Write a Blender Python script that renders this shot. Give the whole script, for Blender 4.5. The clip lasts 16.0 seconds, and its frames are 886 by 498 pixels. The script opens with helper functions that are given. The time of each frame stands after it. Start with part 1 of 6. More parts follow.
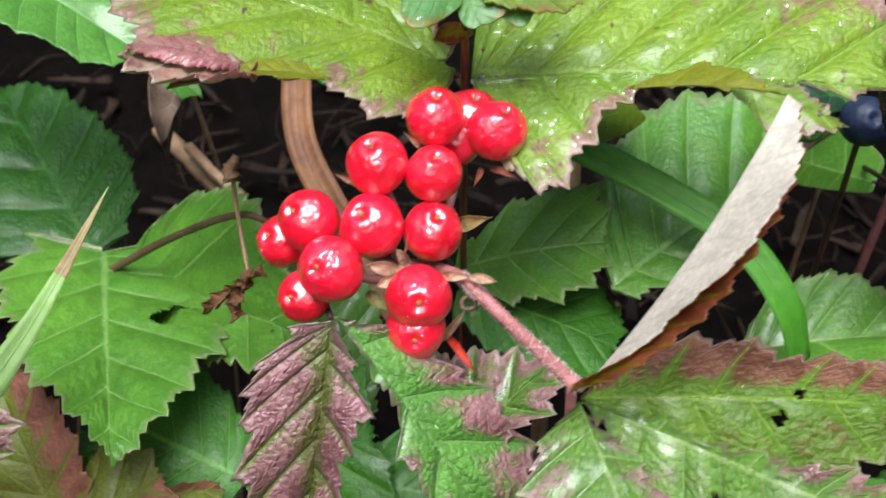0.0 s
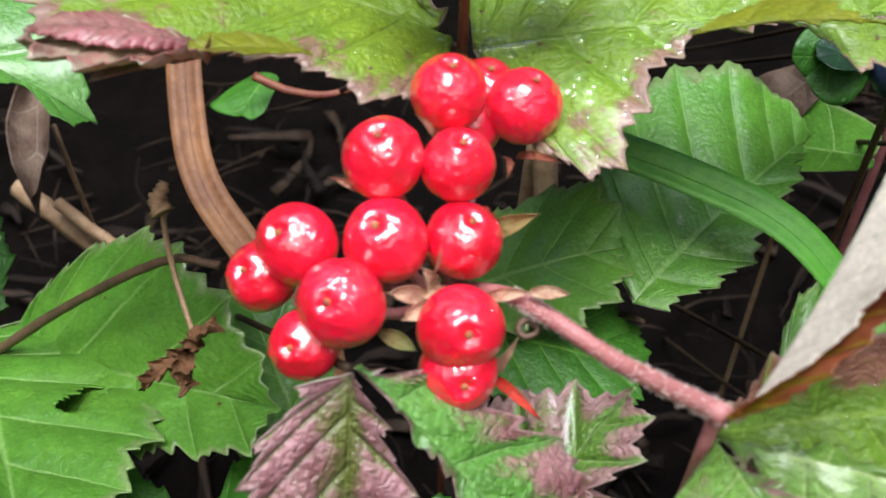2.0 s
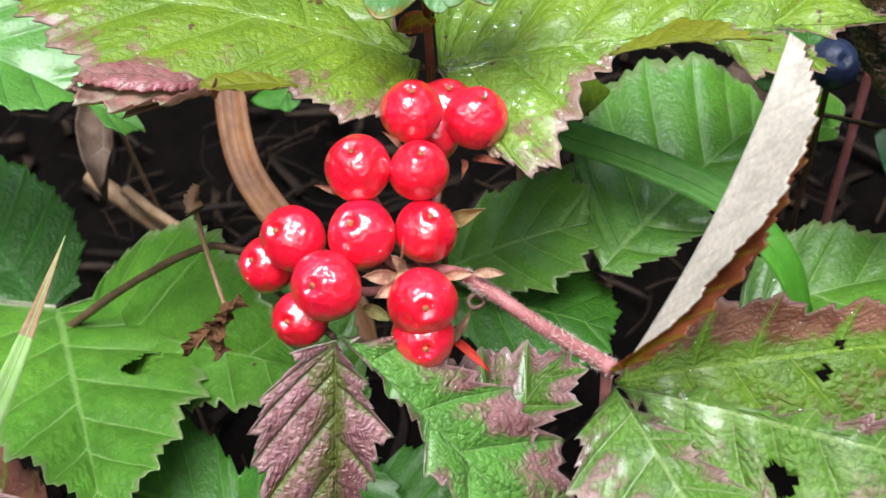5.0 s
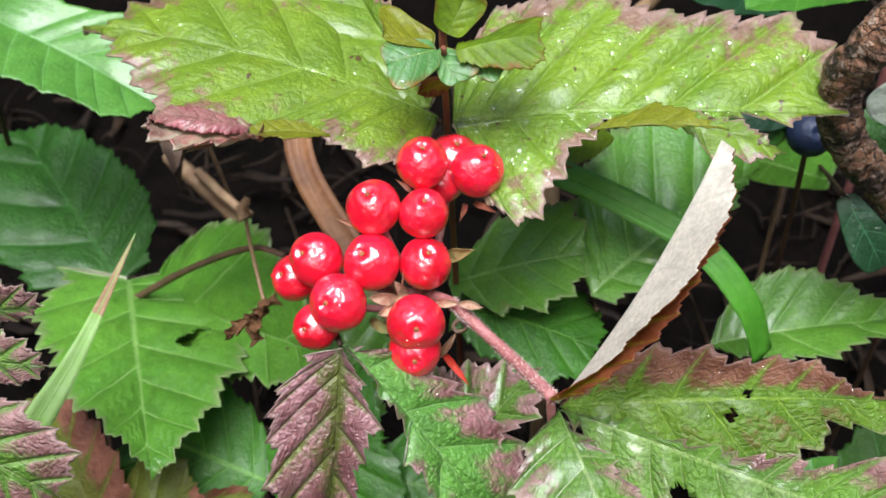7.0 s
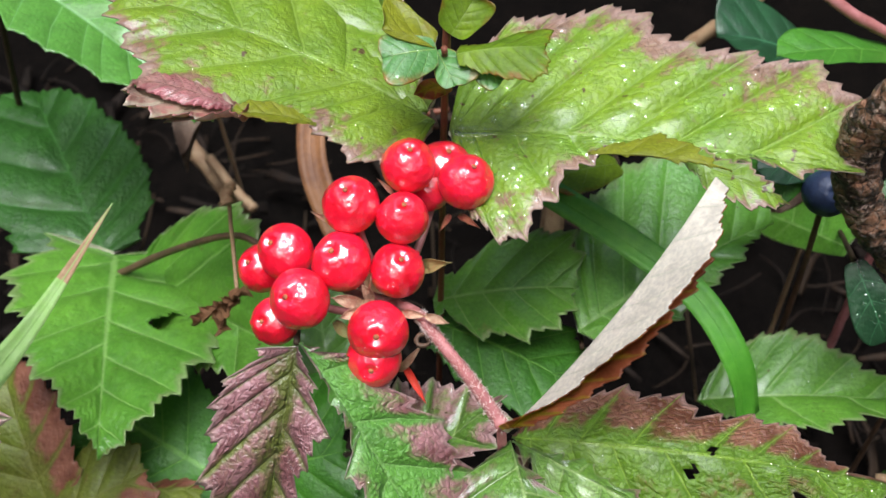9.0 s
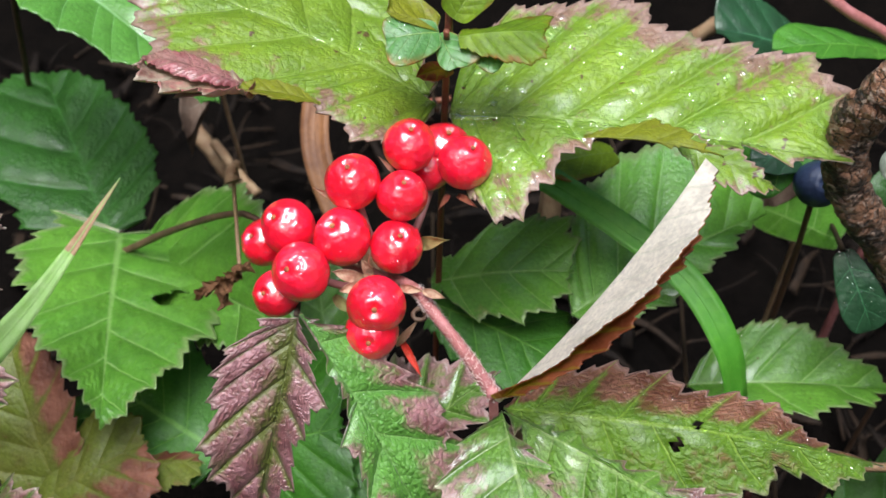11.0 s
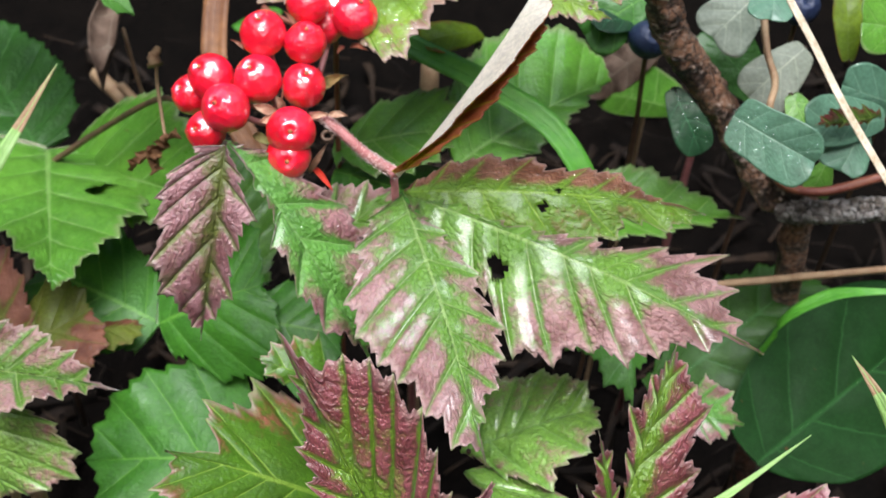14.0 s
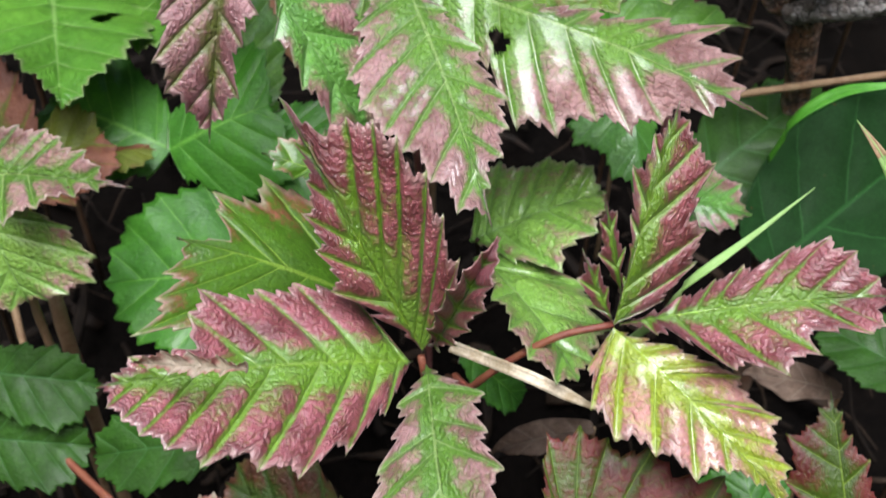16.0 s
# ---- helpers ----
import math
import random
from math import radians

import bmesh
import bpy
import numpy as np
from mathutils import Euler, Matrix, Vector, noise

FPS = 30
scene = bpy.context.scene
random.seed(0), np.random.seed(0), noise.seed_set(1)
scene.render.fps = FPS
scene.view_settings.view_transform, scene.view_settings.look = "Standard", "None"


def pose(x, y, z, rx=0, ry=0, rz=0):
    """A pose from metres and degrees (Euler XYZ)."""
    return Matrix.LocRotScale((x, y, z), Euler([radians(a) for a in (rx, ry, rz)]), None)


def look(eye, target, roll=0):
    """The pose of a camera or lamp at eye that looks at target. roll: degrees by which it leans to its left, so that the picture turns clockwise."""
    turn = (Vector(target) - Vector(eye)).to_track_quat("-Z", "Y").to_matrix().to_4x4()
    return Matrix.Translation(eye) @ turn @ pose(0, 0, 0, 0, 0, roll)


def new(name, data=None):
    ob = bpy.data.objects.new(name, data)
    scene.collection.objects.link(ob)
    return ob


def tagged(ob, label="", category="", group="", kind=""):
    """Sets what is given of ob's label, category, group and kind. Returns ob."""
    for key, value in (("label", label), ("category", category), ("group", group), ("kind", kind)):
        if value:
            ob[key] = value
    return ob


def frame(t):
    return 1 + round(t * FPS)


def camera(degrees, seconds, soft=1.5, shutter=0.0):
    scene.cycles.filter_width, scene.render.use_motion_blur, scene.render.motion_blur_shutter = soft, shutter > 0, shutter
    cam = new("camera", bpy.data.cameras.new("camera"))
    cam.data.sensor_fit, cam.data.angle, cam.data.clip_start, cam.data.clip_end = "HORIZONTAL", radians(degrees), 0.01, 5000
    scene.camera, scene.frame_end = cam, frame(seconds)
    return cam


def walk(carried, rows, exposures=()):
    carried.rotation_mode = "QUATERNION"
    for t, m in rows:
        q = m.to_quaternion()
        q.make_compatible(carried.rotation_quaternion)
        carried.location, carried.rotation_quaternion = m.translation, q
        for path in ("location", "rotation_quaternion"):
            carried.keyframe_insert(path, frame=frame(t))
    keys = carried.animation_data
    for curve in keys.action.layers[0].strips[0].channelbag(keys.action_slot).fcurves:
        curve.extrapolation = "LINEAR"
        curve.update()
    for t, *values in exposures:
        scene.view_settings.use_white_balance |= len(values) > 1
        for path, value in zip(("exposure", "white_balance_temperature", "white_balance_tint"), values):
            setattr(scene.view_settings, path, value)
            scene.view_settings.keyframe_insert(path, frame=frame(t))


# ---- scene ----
cam = camera(40.5, 16.0, shutter=0.3)
cam.data.dof.use_dof, cam.data.dof.focus_distance, cam.data.dof.aperture_fstop = True, 0.174, 50.0
METRES, EYE, TILT, LEAN, TURN = 0.31, 0.26, -50.0, 0.0, 0.0
ROWS = [
    (0.0, 0.0, 0.0, 0.0, 0.0, 0.0, -0.0),
    (0.5, -0.0435, 0.0352, -0.0212, -2.52, 0.36, 0.76),
    (1.0, -0.0369, 0.0793, -0.0102, -4.28, 1.34, 2.69),
    (1.5, -0.0355, 0.1217, -0.0045, -6.06, 1.78, 4.77),
    (2.0, -0.0706, 0.1378, -0.011, -7.81, 2.35, 6.32),
    (2.5, -0.109, 0.1336, -0.0141, -8.87, 3.17, 7.48),
    (3.0, -0.1372, 0.1293, -0.0151, -9.69, 3.77, 8.96),
    (3.5, -0.1419, 0.1126, -0.0092, -9.1, 3.71, 9.87),
    (4.0, -0.0966, 0.0972, -0.0101, -7.44, 2.62, 9.95),
    (6.5, -0.0057, -0.0692, 0.023, -0.15, -0.92, 3.78),
    (7.0, 0.0067, -0.0767, 0.0287, 0.1, -1.23, 3.05),
    (7.5, 0.0029, -0.0742, 0.0128, 0.11, -1.42, 1.96),
    (8.0, 0.0063, -0.0716, 0.0212, 0.61, -1.33, 0.49),
    (8.5, 0.0202, -0.0473, 0.0254, 1.34, -0.51, -2.05),
    (9.0, 0.039, -0.0459, 0.0182, 2.1, 0.23, -4.46),
    (11.5, 0.0445, -0.0763, -0.0041, 2.24, 0.3, -6.47),
    (12.0, 0.0744, -0.1156, -0.0444, 2.62, 0.83, -8.14),
    (12.5, 0.0708, -0.127, -0.0483, 2.61, 0.98, -8.82),
    (13.0, 0.0581, -0.1574, -0.0653, 1.13, 1.13, -7.54),
    (13.5, 0.0565, -0.1874, -0.1082, -0.98, 1.87, -4.25),
    (14.0, 0.042, -0.1876, -0.1209, -3.22, 2.37, -1.1),
    (14.5, 0.0469, -0.2052, -0.1646, -3.66, 1.97, 0.52),
    (15.0, 0.0471, -0.2054, -0.2227, -3.59, 0.59, 0.89),
    (15.5, 0.0419, -0.1977, -0.2342, -3.3, -0.65, 0.8),
    (16.0, 0.051, -0.191, -0.2012, -2.22, -1.36, 0.57),
]
SKY, SUN, SUN_WIDE, STOPS = 0.15, 4.8, 36.0, 0.34
walk(cam, [(t, pose(0, 0, EYE, TILT, LEAN, TURN) @ pose(METRES * x, METRES * y, METRES * z, 90 + pitch, roll, yaw)) for t, x, y, z, yaw, pitch, roll in ROWS], [(0.0, STOPS - 0.04), (1.5, STOPS + 0.01), (4.0, STOPS + 0.03), (6.5, STOPS - 0.04), (8.5, STOPS - 0.04), (9.0, STOPS - 0.11), (11.5, STOPS - 0.09), (12.5, STOPS - 0.05), (14.0, STOPS + 0.03), (16.0, STOPS - 0.01)])

# ---- light ----
world = bpy.data.worlds.new("world")
scene.world = world
world.use_nodes = True
wn = world.node_tree.nodes
sky = wn.new("ShaderNodeTexSky")
sky.sky_type, sky.sun_disc = "NISHITA", False
sky.sun_elevation, sky.sun_rotation = radians(68), radians(200)
sky.dust_density, sky.ozone_density = 4.0, 1.0
world.node_tree.links.new(sky.outputs[0], wn["Background"].inputs[0])
wn["Background"].inputs[1].default_value = SKY
sun = new("sun", bpy.data.lights.new("sun", "SUN"))
sun.data.energy, sun.data.angle, sun.data.color = SUN, radians(SUN_WIDE), (0.91, 0.95, 1.0)
sun.matrix_world = look((0, 0.0, 2), (0.05, 0.22, 0))


# ---- node helpers ----
def mat_new(name):
    m = bpy.data.materials.new(name)
    m.use_nodes = True
    nt = m.node_tree
    return m, nt, nt.nodes["Principled BSDF"]


def put(nt, sock, value):
    if hasattr(value, "is_output"):
        nt.links.new(value, sock)
    else:
        sock.default_value = value


def math_node(nt, op, a, b=0.0, c=0.0):
    n = nt.nodes.new("ShaderNodeMath")
    n.operation = op
    for s, v in zip(n.inputs, (a, b, c)):
        put(nt, s, v)
    return n.outputs[0]


def ramp(nt, x, lo, hi, a=0.0, b=1.0):
    n = nt.nodes.new("ShaderNodeMapRange")
    n.interpolation_type = "SMOOTHSTEP"
    for s, v in zip(n.inputs[:5], (x, lo, hi, a, b)):
        put(nt, s, v)
    return n.outputs[0]


def mix(nt, f, a, b, how="MIX"):
    n = nt.nodes.new("ShaderNodeMix")
    n.data_type, n.blend_type = "RGBA", how
    put(nt, n.inputs[0], f)
    for s, v in ((n.inputs[6], a), (n.inputs[7], b)):
        put(nt, s, v if hasattr(v, "is_output") else (*v, 1))
    return n.outputs[2]


def noise_tex(nt, vec, scale, detail=3.0, rough=0.55):
    n = nt.nodes.new("ShaderNodeTexNoise")
    nt.links.new(vec, n.inputs["Vector"])
    n.inputs["Scale"].default_value, n.inputs["Detail"].default_value, n.inputs["Roughness"].default_value = scale, detail, rough
    return n.outputs["Fac"]


def noise_col(nt, vec, scale):
    n = nt.nodes.new("ShaderNodeTexNoise")
    nt.links.new(vec, n.inputs["Vector"])
    n.inputs["Scale"].default_value, n.inputs["Detail"].default_value = scale, 2.0
    return n.outputs["Color"]


def voronoi(nt, vec, scale, feature="F1"):
    n = nt.nodes.new("ShaderNodeTexVoronoi")
    n.feature = feature
    nt.links.new(vec, n.inputs["Vector"])
    n.inputs["Scale"].default_value = scale
    return n.outputs["Distance"]


def bump(nt, bsdf, height, dist, strength=1.0):
    n = nt.nodes.new("ShaderNodeBump")
    n.inputs["Distance"].default_value, n.inputs["Strength"].default_value = dist, strength
    nt.links.new(height, n.inputs["Height"])
    nt.links.new(n.outputs[0], bsdf.inputs["Normal"])
    return n.outputs[0]


def coords(nt, which="Object"):
    return nt.nodes.new("ShaderNodeTexCoord").outputs[which]


def leaf_mat(name, green, deep, tint=(0.16, 0.04, 0.07), cover=0.0, rim=0.5, vein=(0.30, 0.42, 0.10), rough=0.32, through_light=0.2, relief=0.00035, veinlift=0.75, spots=0.0, dry=(0.42, 0.30, 0.22), wet=0.52, ridge=0.55, fleck=0.0, spec=0.42, crimps=800.0, quilt=0.18, lean=0.0, patchy=1.2, band=0.18, tipward=0.0, edge=0.0, crease_shade=0.16, crinkle=0.0, sheen=0.0):
    """Leaf surface from the leaf's own map: x counts side veins from the base, y runs across from edge to edge."""
    green, deep = ((c[0] * 1.05 + 0.006, c[1], c[2] * 1.05 + 0.002) for c in (green, deep))
    m, nt, b = mat_new(name)
    uv, pos = coords(nt, "UV"), coords(nt)
    sep = nt.nodes.new("ShaderNodeSeparateXYZ")
    nt.links.new(uv, sep.inputs[0])
    across = math_node(nt, "ABSOLUTE", math_node(nt, "MULTIPLY_ADD", sep.outputs[1], 2.0, -1.0))
    big, fine, mid_n = noise_tex(nt, pos, 70, 3), noise_tex(nt, pos, 1400, 4), noise_tex(nt, pos, 260, 4)
    q = math_node(nt, "ADD", sep.outputs[0], math_node(nt, "MULTIPLY_ADD", mid_n, 0.10, -0.05))
    q = math_node(nt, "ADD", q, math_node(nt, "MULTIPLY_ADD", big, 0.12, -0.06))
    offs = math_node(nt, "ABSOLUTE", math_node(nt, "SUBTRACT", math_node(nt, "FRACT", math_node(nt, "ADD", q, 0.5)), 0.5))
    thin = math_node(nt, "MULTIPLY_ADD", across, -0.018, 0.031)
    side_vein = ramp(nt, math_node(nt, "DIVIDE", offs, thin), 1.3, 0.4)
    mid_vein = ramp(nt, across, 0.045, 0.015)
    # fine veins branching off the side veins
    run = math_node(nt, "ADD", math_node(nt, "MULTIPLY", across, 7.0), math_node(nt, "MULTIPLY_ADD", offs, -3.0, math_node(nt, "MULTIPLY", mid_n, 2.2)))
    off2 = math_node(nt, "ABSOLUTE", math_node(nt, "SUBTRACT", math_node(nt, "FRACT", run), 0.5))
    fine_vein = ramp(nt, off2, 0.10, 0.03)
    # small pillows between the side veins
    warp = nt.nodes.new("ShaderNodeVectorMath")
    warp.operation = "MULTIPLY_ADD"
    put(nt, warp.inputs[0], noise_col(nt, pos, 300))
    warp.inputs[1].default_value = (0.0012,) * 3
    put(nt, warp.inputs[2], pos)
    vor = nt.nodes.new("ShaderNodeTexVoronoi")
    vor.feature = "SMOOTH_F1"
    vor.inputs["Scale"].default_value, vor.inputs["Smoothness"].default_value = crimps, 0.25
    nt.links.new(warp.outputs[0], vor.inputs["Vector"])
    pillow = ramp(nt, vor.outputs["Distance"], 0.72, 0.12)
    between = ramp(nt, offs, 0.02, band)
    net = ramp(nt, pillow, 0.30, 0.05)
    veins = math_node(nt, "MAXIMUM", math_node(nt, "MAXIMUM", side_vein, mid_vein), math_node(nt, "MULTIPLY", fine_vein, 0.15))
    col = mix(nt, ramp(nt, big, 0.3, 0.7), green, deep)
    col = mix(nt, ramp(nt, mid_n, 0.35, 0.75, 0.0, 0.45), col, tuple(c * 0.6 for c in deep))
    # pigment: towards the rim and on the ridges between the veins
    amount = math_node(nt, "ADD", math_node(nt, "MULTIPLY", across, rim), math_node(nt, "MULTIPLY", math_node(nt, "MULTIPLY", between, ramp(nt, across, 0.05, 0.45)), ridge))
    amount = math_node(nt, "ADD", amount, math_node(nt, "MULTIPLY_ADD", pillow, 0.10, -0.05))
    amount = math_node(nt, "ADD", amount, math_node(nt, "MULTIPLY_ADD", big, patchy, -patchy / 2))
    amount = math_node(nt, "ADD", amount, math_node(nt, "MULTIPLY_ADD", mid_n, 1.1, -0.55))
    amount = math_node(nt, "ADD", amount, math_node(nt, "MULTIPLY_ADD", noise_tex(nt, pos, 700, 3), 0.7, -0.35))
    if tipward:
        amount = math_node(nt, "ADD", amount, math_node(nt, "MULTIPLY_ADD", sep.outputs[0], tipward / 8, -0.45 * tipward))
    if lean:
        amount = math_node(nt, "ADD", amount, math_node(nt, "MULTIPLY", math_node(nt, "SUBTRACT", sep.outputs[1], 0.5), lean))
    # small wrinkles that cross the ridges between the veins
    fold = math_node(nt, "FRACT", math_node(nt, "ADD", math_node(nt, "MULTIPLY", across, 9.0), math_node(nt, "MULTIPLY_ADD", mid_n, 5.0, math_node(nt, "MULTIPLY", sep.outputs[0], 0.37))))
    crest = math_node(nt, "MULTIPLY", math_node(nt, "ABSOLUTE", math_node(nt, "SUBTRACT", fold, 0.5)), math_node(nt, "MULTIPLY", between, 2.0))
    if crinkle:
        amount = math_node(nt, "ADD", amount, math_node(nt, "MULTIPLY_ADD", crest, crinkle, -0.4 * crinkle))
    mask = ramp(nt, amount, 0.64 - cover, 1.42 - cover)
    # pigment mottled dark to pale; the paler, bluer tone also imitates sheen
    hue = mix(nt, ramp(nt, noise_tex(nt, pos, 190, 3), 0.36, 0.64), (tint[0] * 0.62, tint[1] * 0.52, tint[2] * 0.50), tuple(c * 1.12 + 0.01 for c in tint))
    col = mix(nt, mask, col, mix(nt, ramp(nt, fine, 0.35, 0.7), hue, mix(nt, 1.0, hue, (1.3, 1.35, 1.4), "MULTIPLY")))
    if spots:
        dots = ramp(nt, math_node(nt, "ADD", noise_tex(nt, pos, 200, 5, 0.7), math_node(nt, "MULTIPLY", math_node(nt, "POWER", across, 3.0), 0.30)), 0.82 - spots, 0.98 - spots)
        col = mix(nt, dots, col, mix(nt, mid_n, dry, tuple(c * 0.45 for c in dry)))
    if fleck:
        dots = ramp(nt, noise_tex(nt, pos, 420, 2), 0.76 - fleck, 0.80 - fleck)
        col = mix(nt, dots, col, (0.10, 0.05, 0.02))
    # creases between the pillows darkened in colour for their shading, a pale rim
    crease = ramp(nt, voronoi(nt, warp.outputs[0], crimps, "DISTANCE_TO_EDGE"), 0.10, 0.01)
    col = mix(nt, math_node(nt, "MULTIPLY", crease, crease_shade), col, mix(nt, 1.0, col, (0.45, 0.50, 0.40), "MULTIPLY"))
    if edge:
        col = mix(nt, math_node(nt, "MULTIPLY", ramp(nt, math_node(nt, "ADD", across, math_node(nt, "MULTIPLY_ADD", mid_n, 0.12, -0.06)), 0.88, 0.99), edge), col, (0.58, 0.42, 0.40))
    col = mix(nt, math_node(nt, "MULTIPLY", veins, veinlift), col, vein)
    col = mix(nt, ramp(nt, fine, 0.3, 0.7, 0.0, 0.55), col, mix(nt, 1.0, col, (0.62, 0.62, 0.62), "MULTIPLY"))
    each = nt.nodes.new("ShaderNodeObjectInfo").outputs["Random"]
    col = mix(nt, math_node(nt, "MULTIPLY", each, 0.5), col, mix(nt, 1.0, col, (0.78, 0.70, 0.62), "MULTIPLY"))
    put(nt, b.inputs["Base Color"], col)
    pools = ramp(nt, noise_tex(nt, pos, 90, 2), 0.35, 0.70)
    put(nt, b.inputs["Roughness"], math_node(nt, "MULTIPLY_ADD", pools, -0.10, math_node(nt, "MULTIPLY_ADD", mid_n, 0.2, rough - 0.05)))
    put(nt, b.inputs["Coat Weight"], math_node(nt, "MULTIPLY", pools, wet))
    b.inputs["Coat Roughness"].default_value = 0.18
    b.inputs["Coat IOR"].default_value = 1.6
    b.inputs["Specular IOR Level"].default_value = spec
    height = math_node(nt, "MULTIPLY_ADD", crease, -0.2 * quilt, math_node(nt, "MULTIPLY", math_node(nt, "MULTIPLY", pillow, between), 0.7 * quilt))
    height = math_node(nt, "SUBTRACT", height, math_node(nt, "MULTIPLY", math_node(nt, "MAXIMUM", side_vein, mid_vein), 0.22))
    height = math_node(nt, "ADD", height, math_node(nt, "MULTIPLY", ramp(nt, off2, 0.0, 0.3), quilt * 0.35))
    height = math_node(nt, "ADD", height, math_node(nt, "ADD", math_node(nt, "MULTIPLY", fine, 0.55), math_node(nt, "MULTIPLY", mid_n, 0.60)))
    if crinkle:
        height = math_node(nt, "ADD", height, math_node(nt, "MULTIPLY", crest, crinkle))
    bump(nt, b, height, relief)
    b.inputs["Sheen Weight"].default_value, b.inputs["Sheen Roughness"].default_value = sheen, 0.35
    b.inputs["Sheen Tint"].default_value = (0.92, 0.84, 1.0, 1)
    tr = nt.nodes.new("ShaderNodeBsdfTranslucent")
    nt.links.new(mix(nt, 1.0, col, (1.0, 1.0, 0.5), "MULTIPLY"), tr.inputs[0])
    ms = nt.nodes.new("ShaderNodeMixShader")
    ms.inputs[0].default_value = through_light
    nt.links.new(b.outputs[0], ms.inputs[1])
    nt.links.new(tr.outputs[0], ms.inputs[2])
    nt.links.new(ms.outputs[0], nt.nodes["Material Output"].inputs[0])
    return m


def plain_mat(name, a, b_col, scale=200, rough=0.6, relief=0.0004, stretch=None, spec=0.5, coat=0.0):
    m, nt, b = mat_new(name)
    pos = coords(nt)
    if stretch:
        mp = nt.nodes.new("ShaderNodeMapping")
        mp.inputs["Scale"].default_value = stretch
        nt.links.new(pos, mp.inputs[0])
        pos = mp.outputs[0]
    n1, n2 = noise_tex(nt, pos, scale, 4), noise_tex(nt, pos, scale * 6, 4, 0.65)
    f = math_node(nt, "ADD", math_node(nt, "MULTIPLY", n1, 0.6), math_node(nt, "MULTIPLY", n2, 0.4))
    put(nt, b.inputs["Base Color"], mix(nt, ramp(nt, f, 0.36, 0.64), a, b_col))
    put(nt, b.inputs["Roughness"], math_node(nt, "MULTIPLY_ADD", n2, 0.25, rough - 0.12))
    b.inputs["Specular IOR Level"].default_value = spec
    b.inputs["Coat Weight"].default_value = coat
    bump(nt, b, f, relief)
    return m


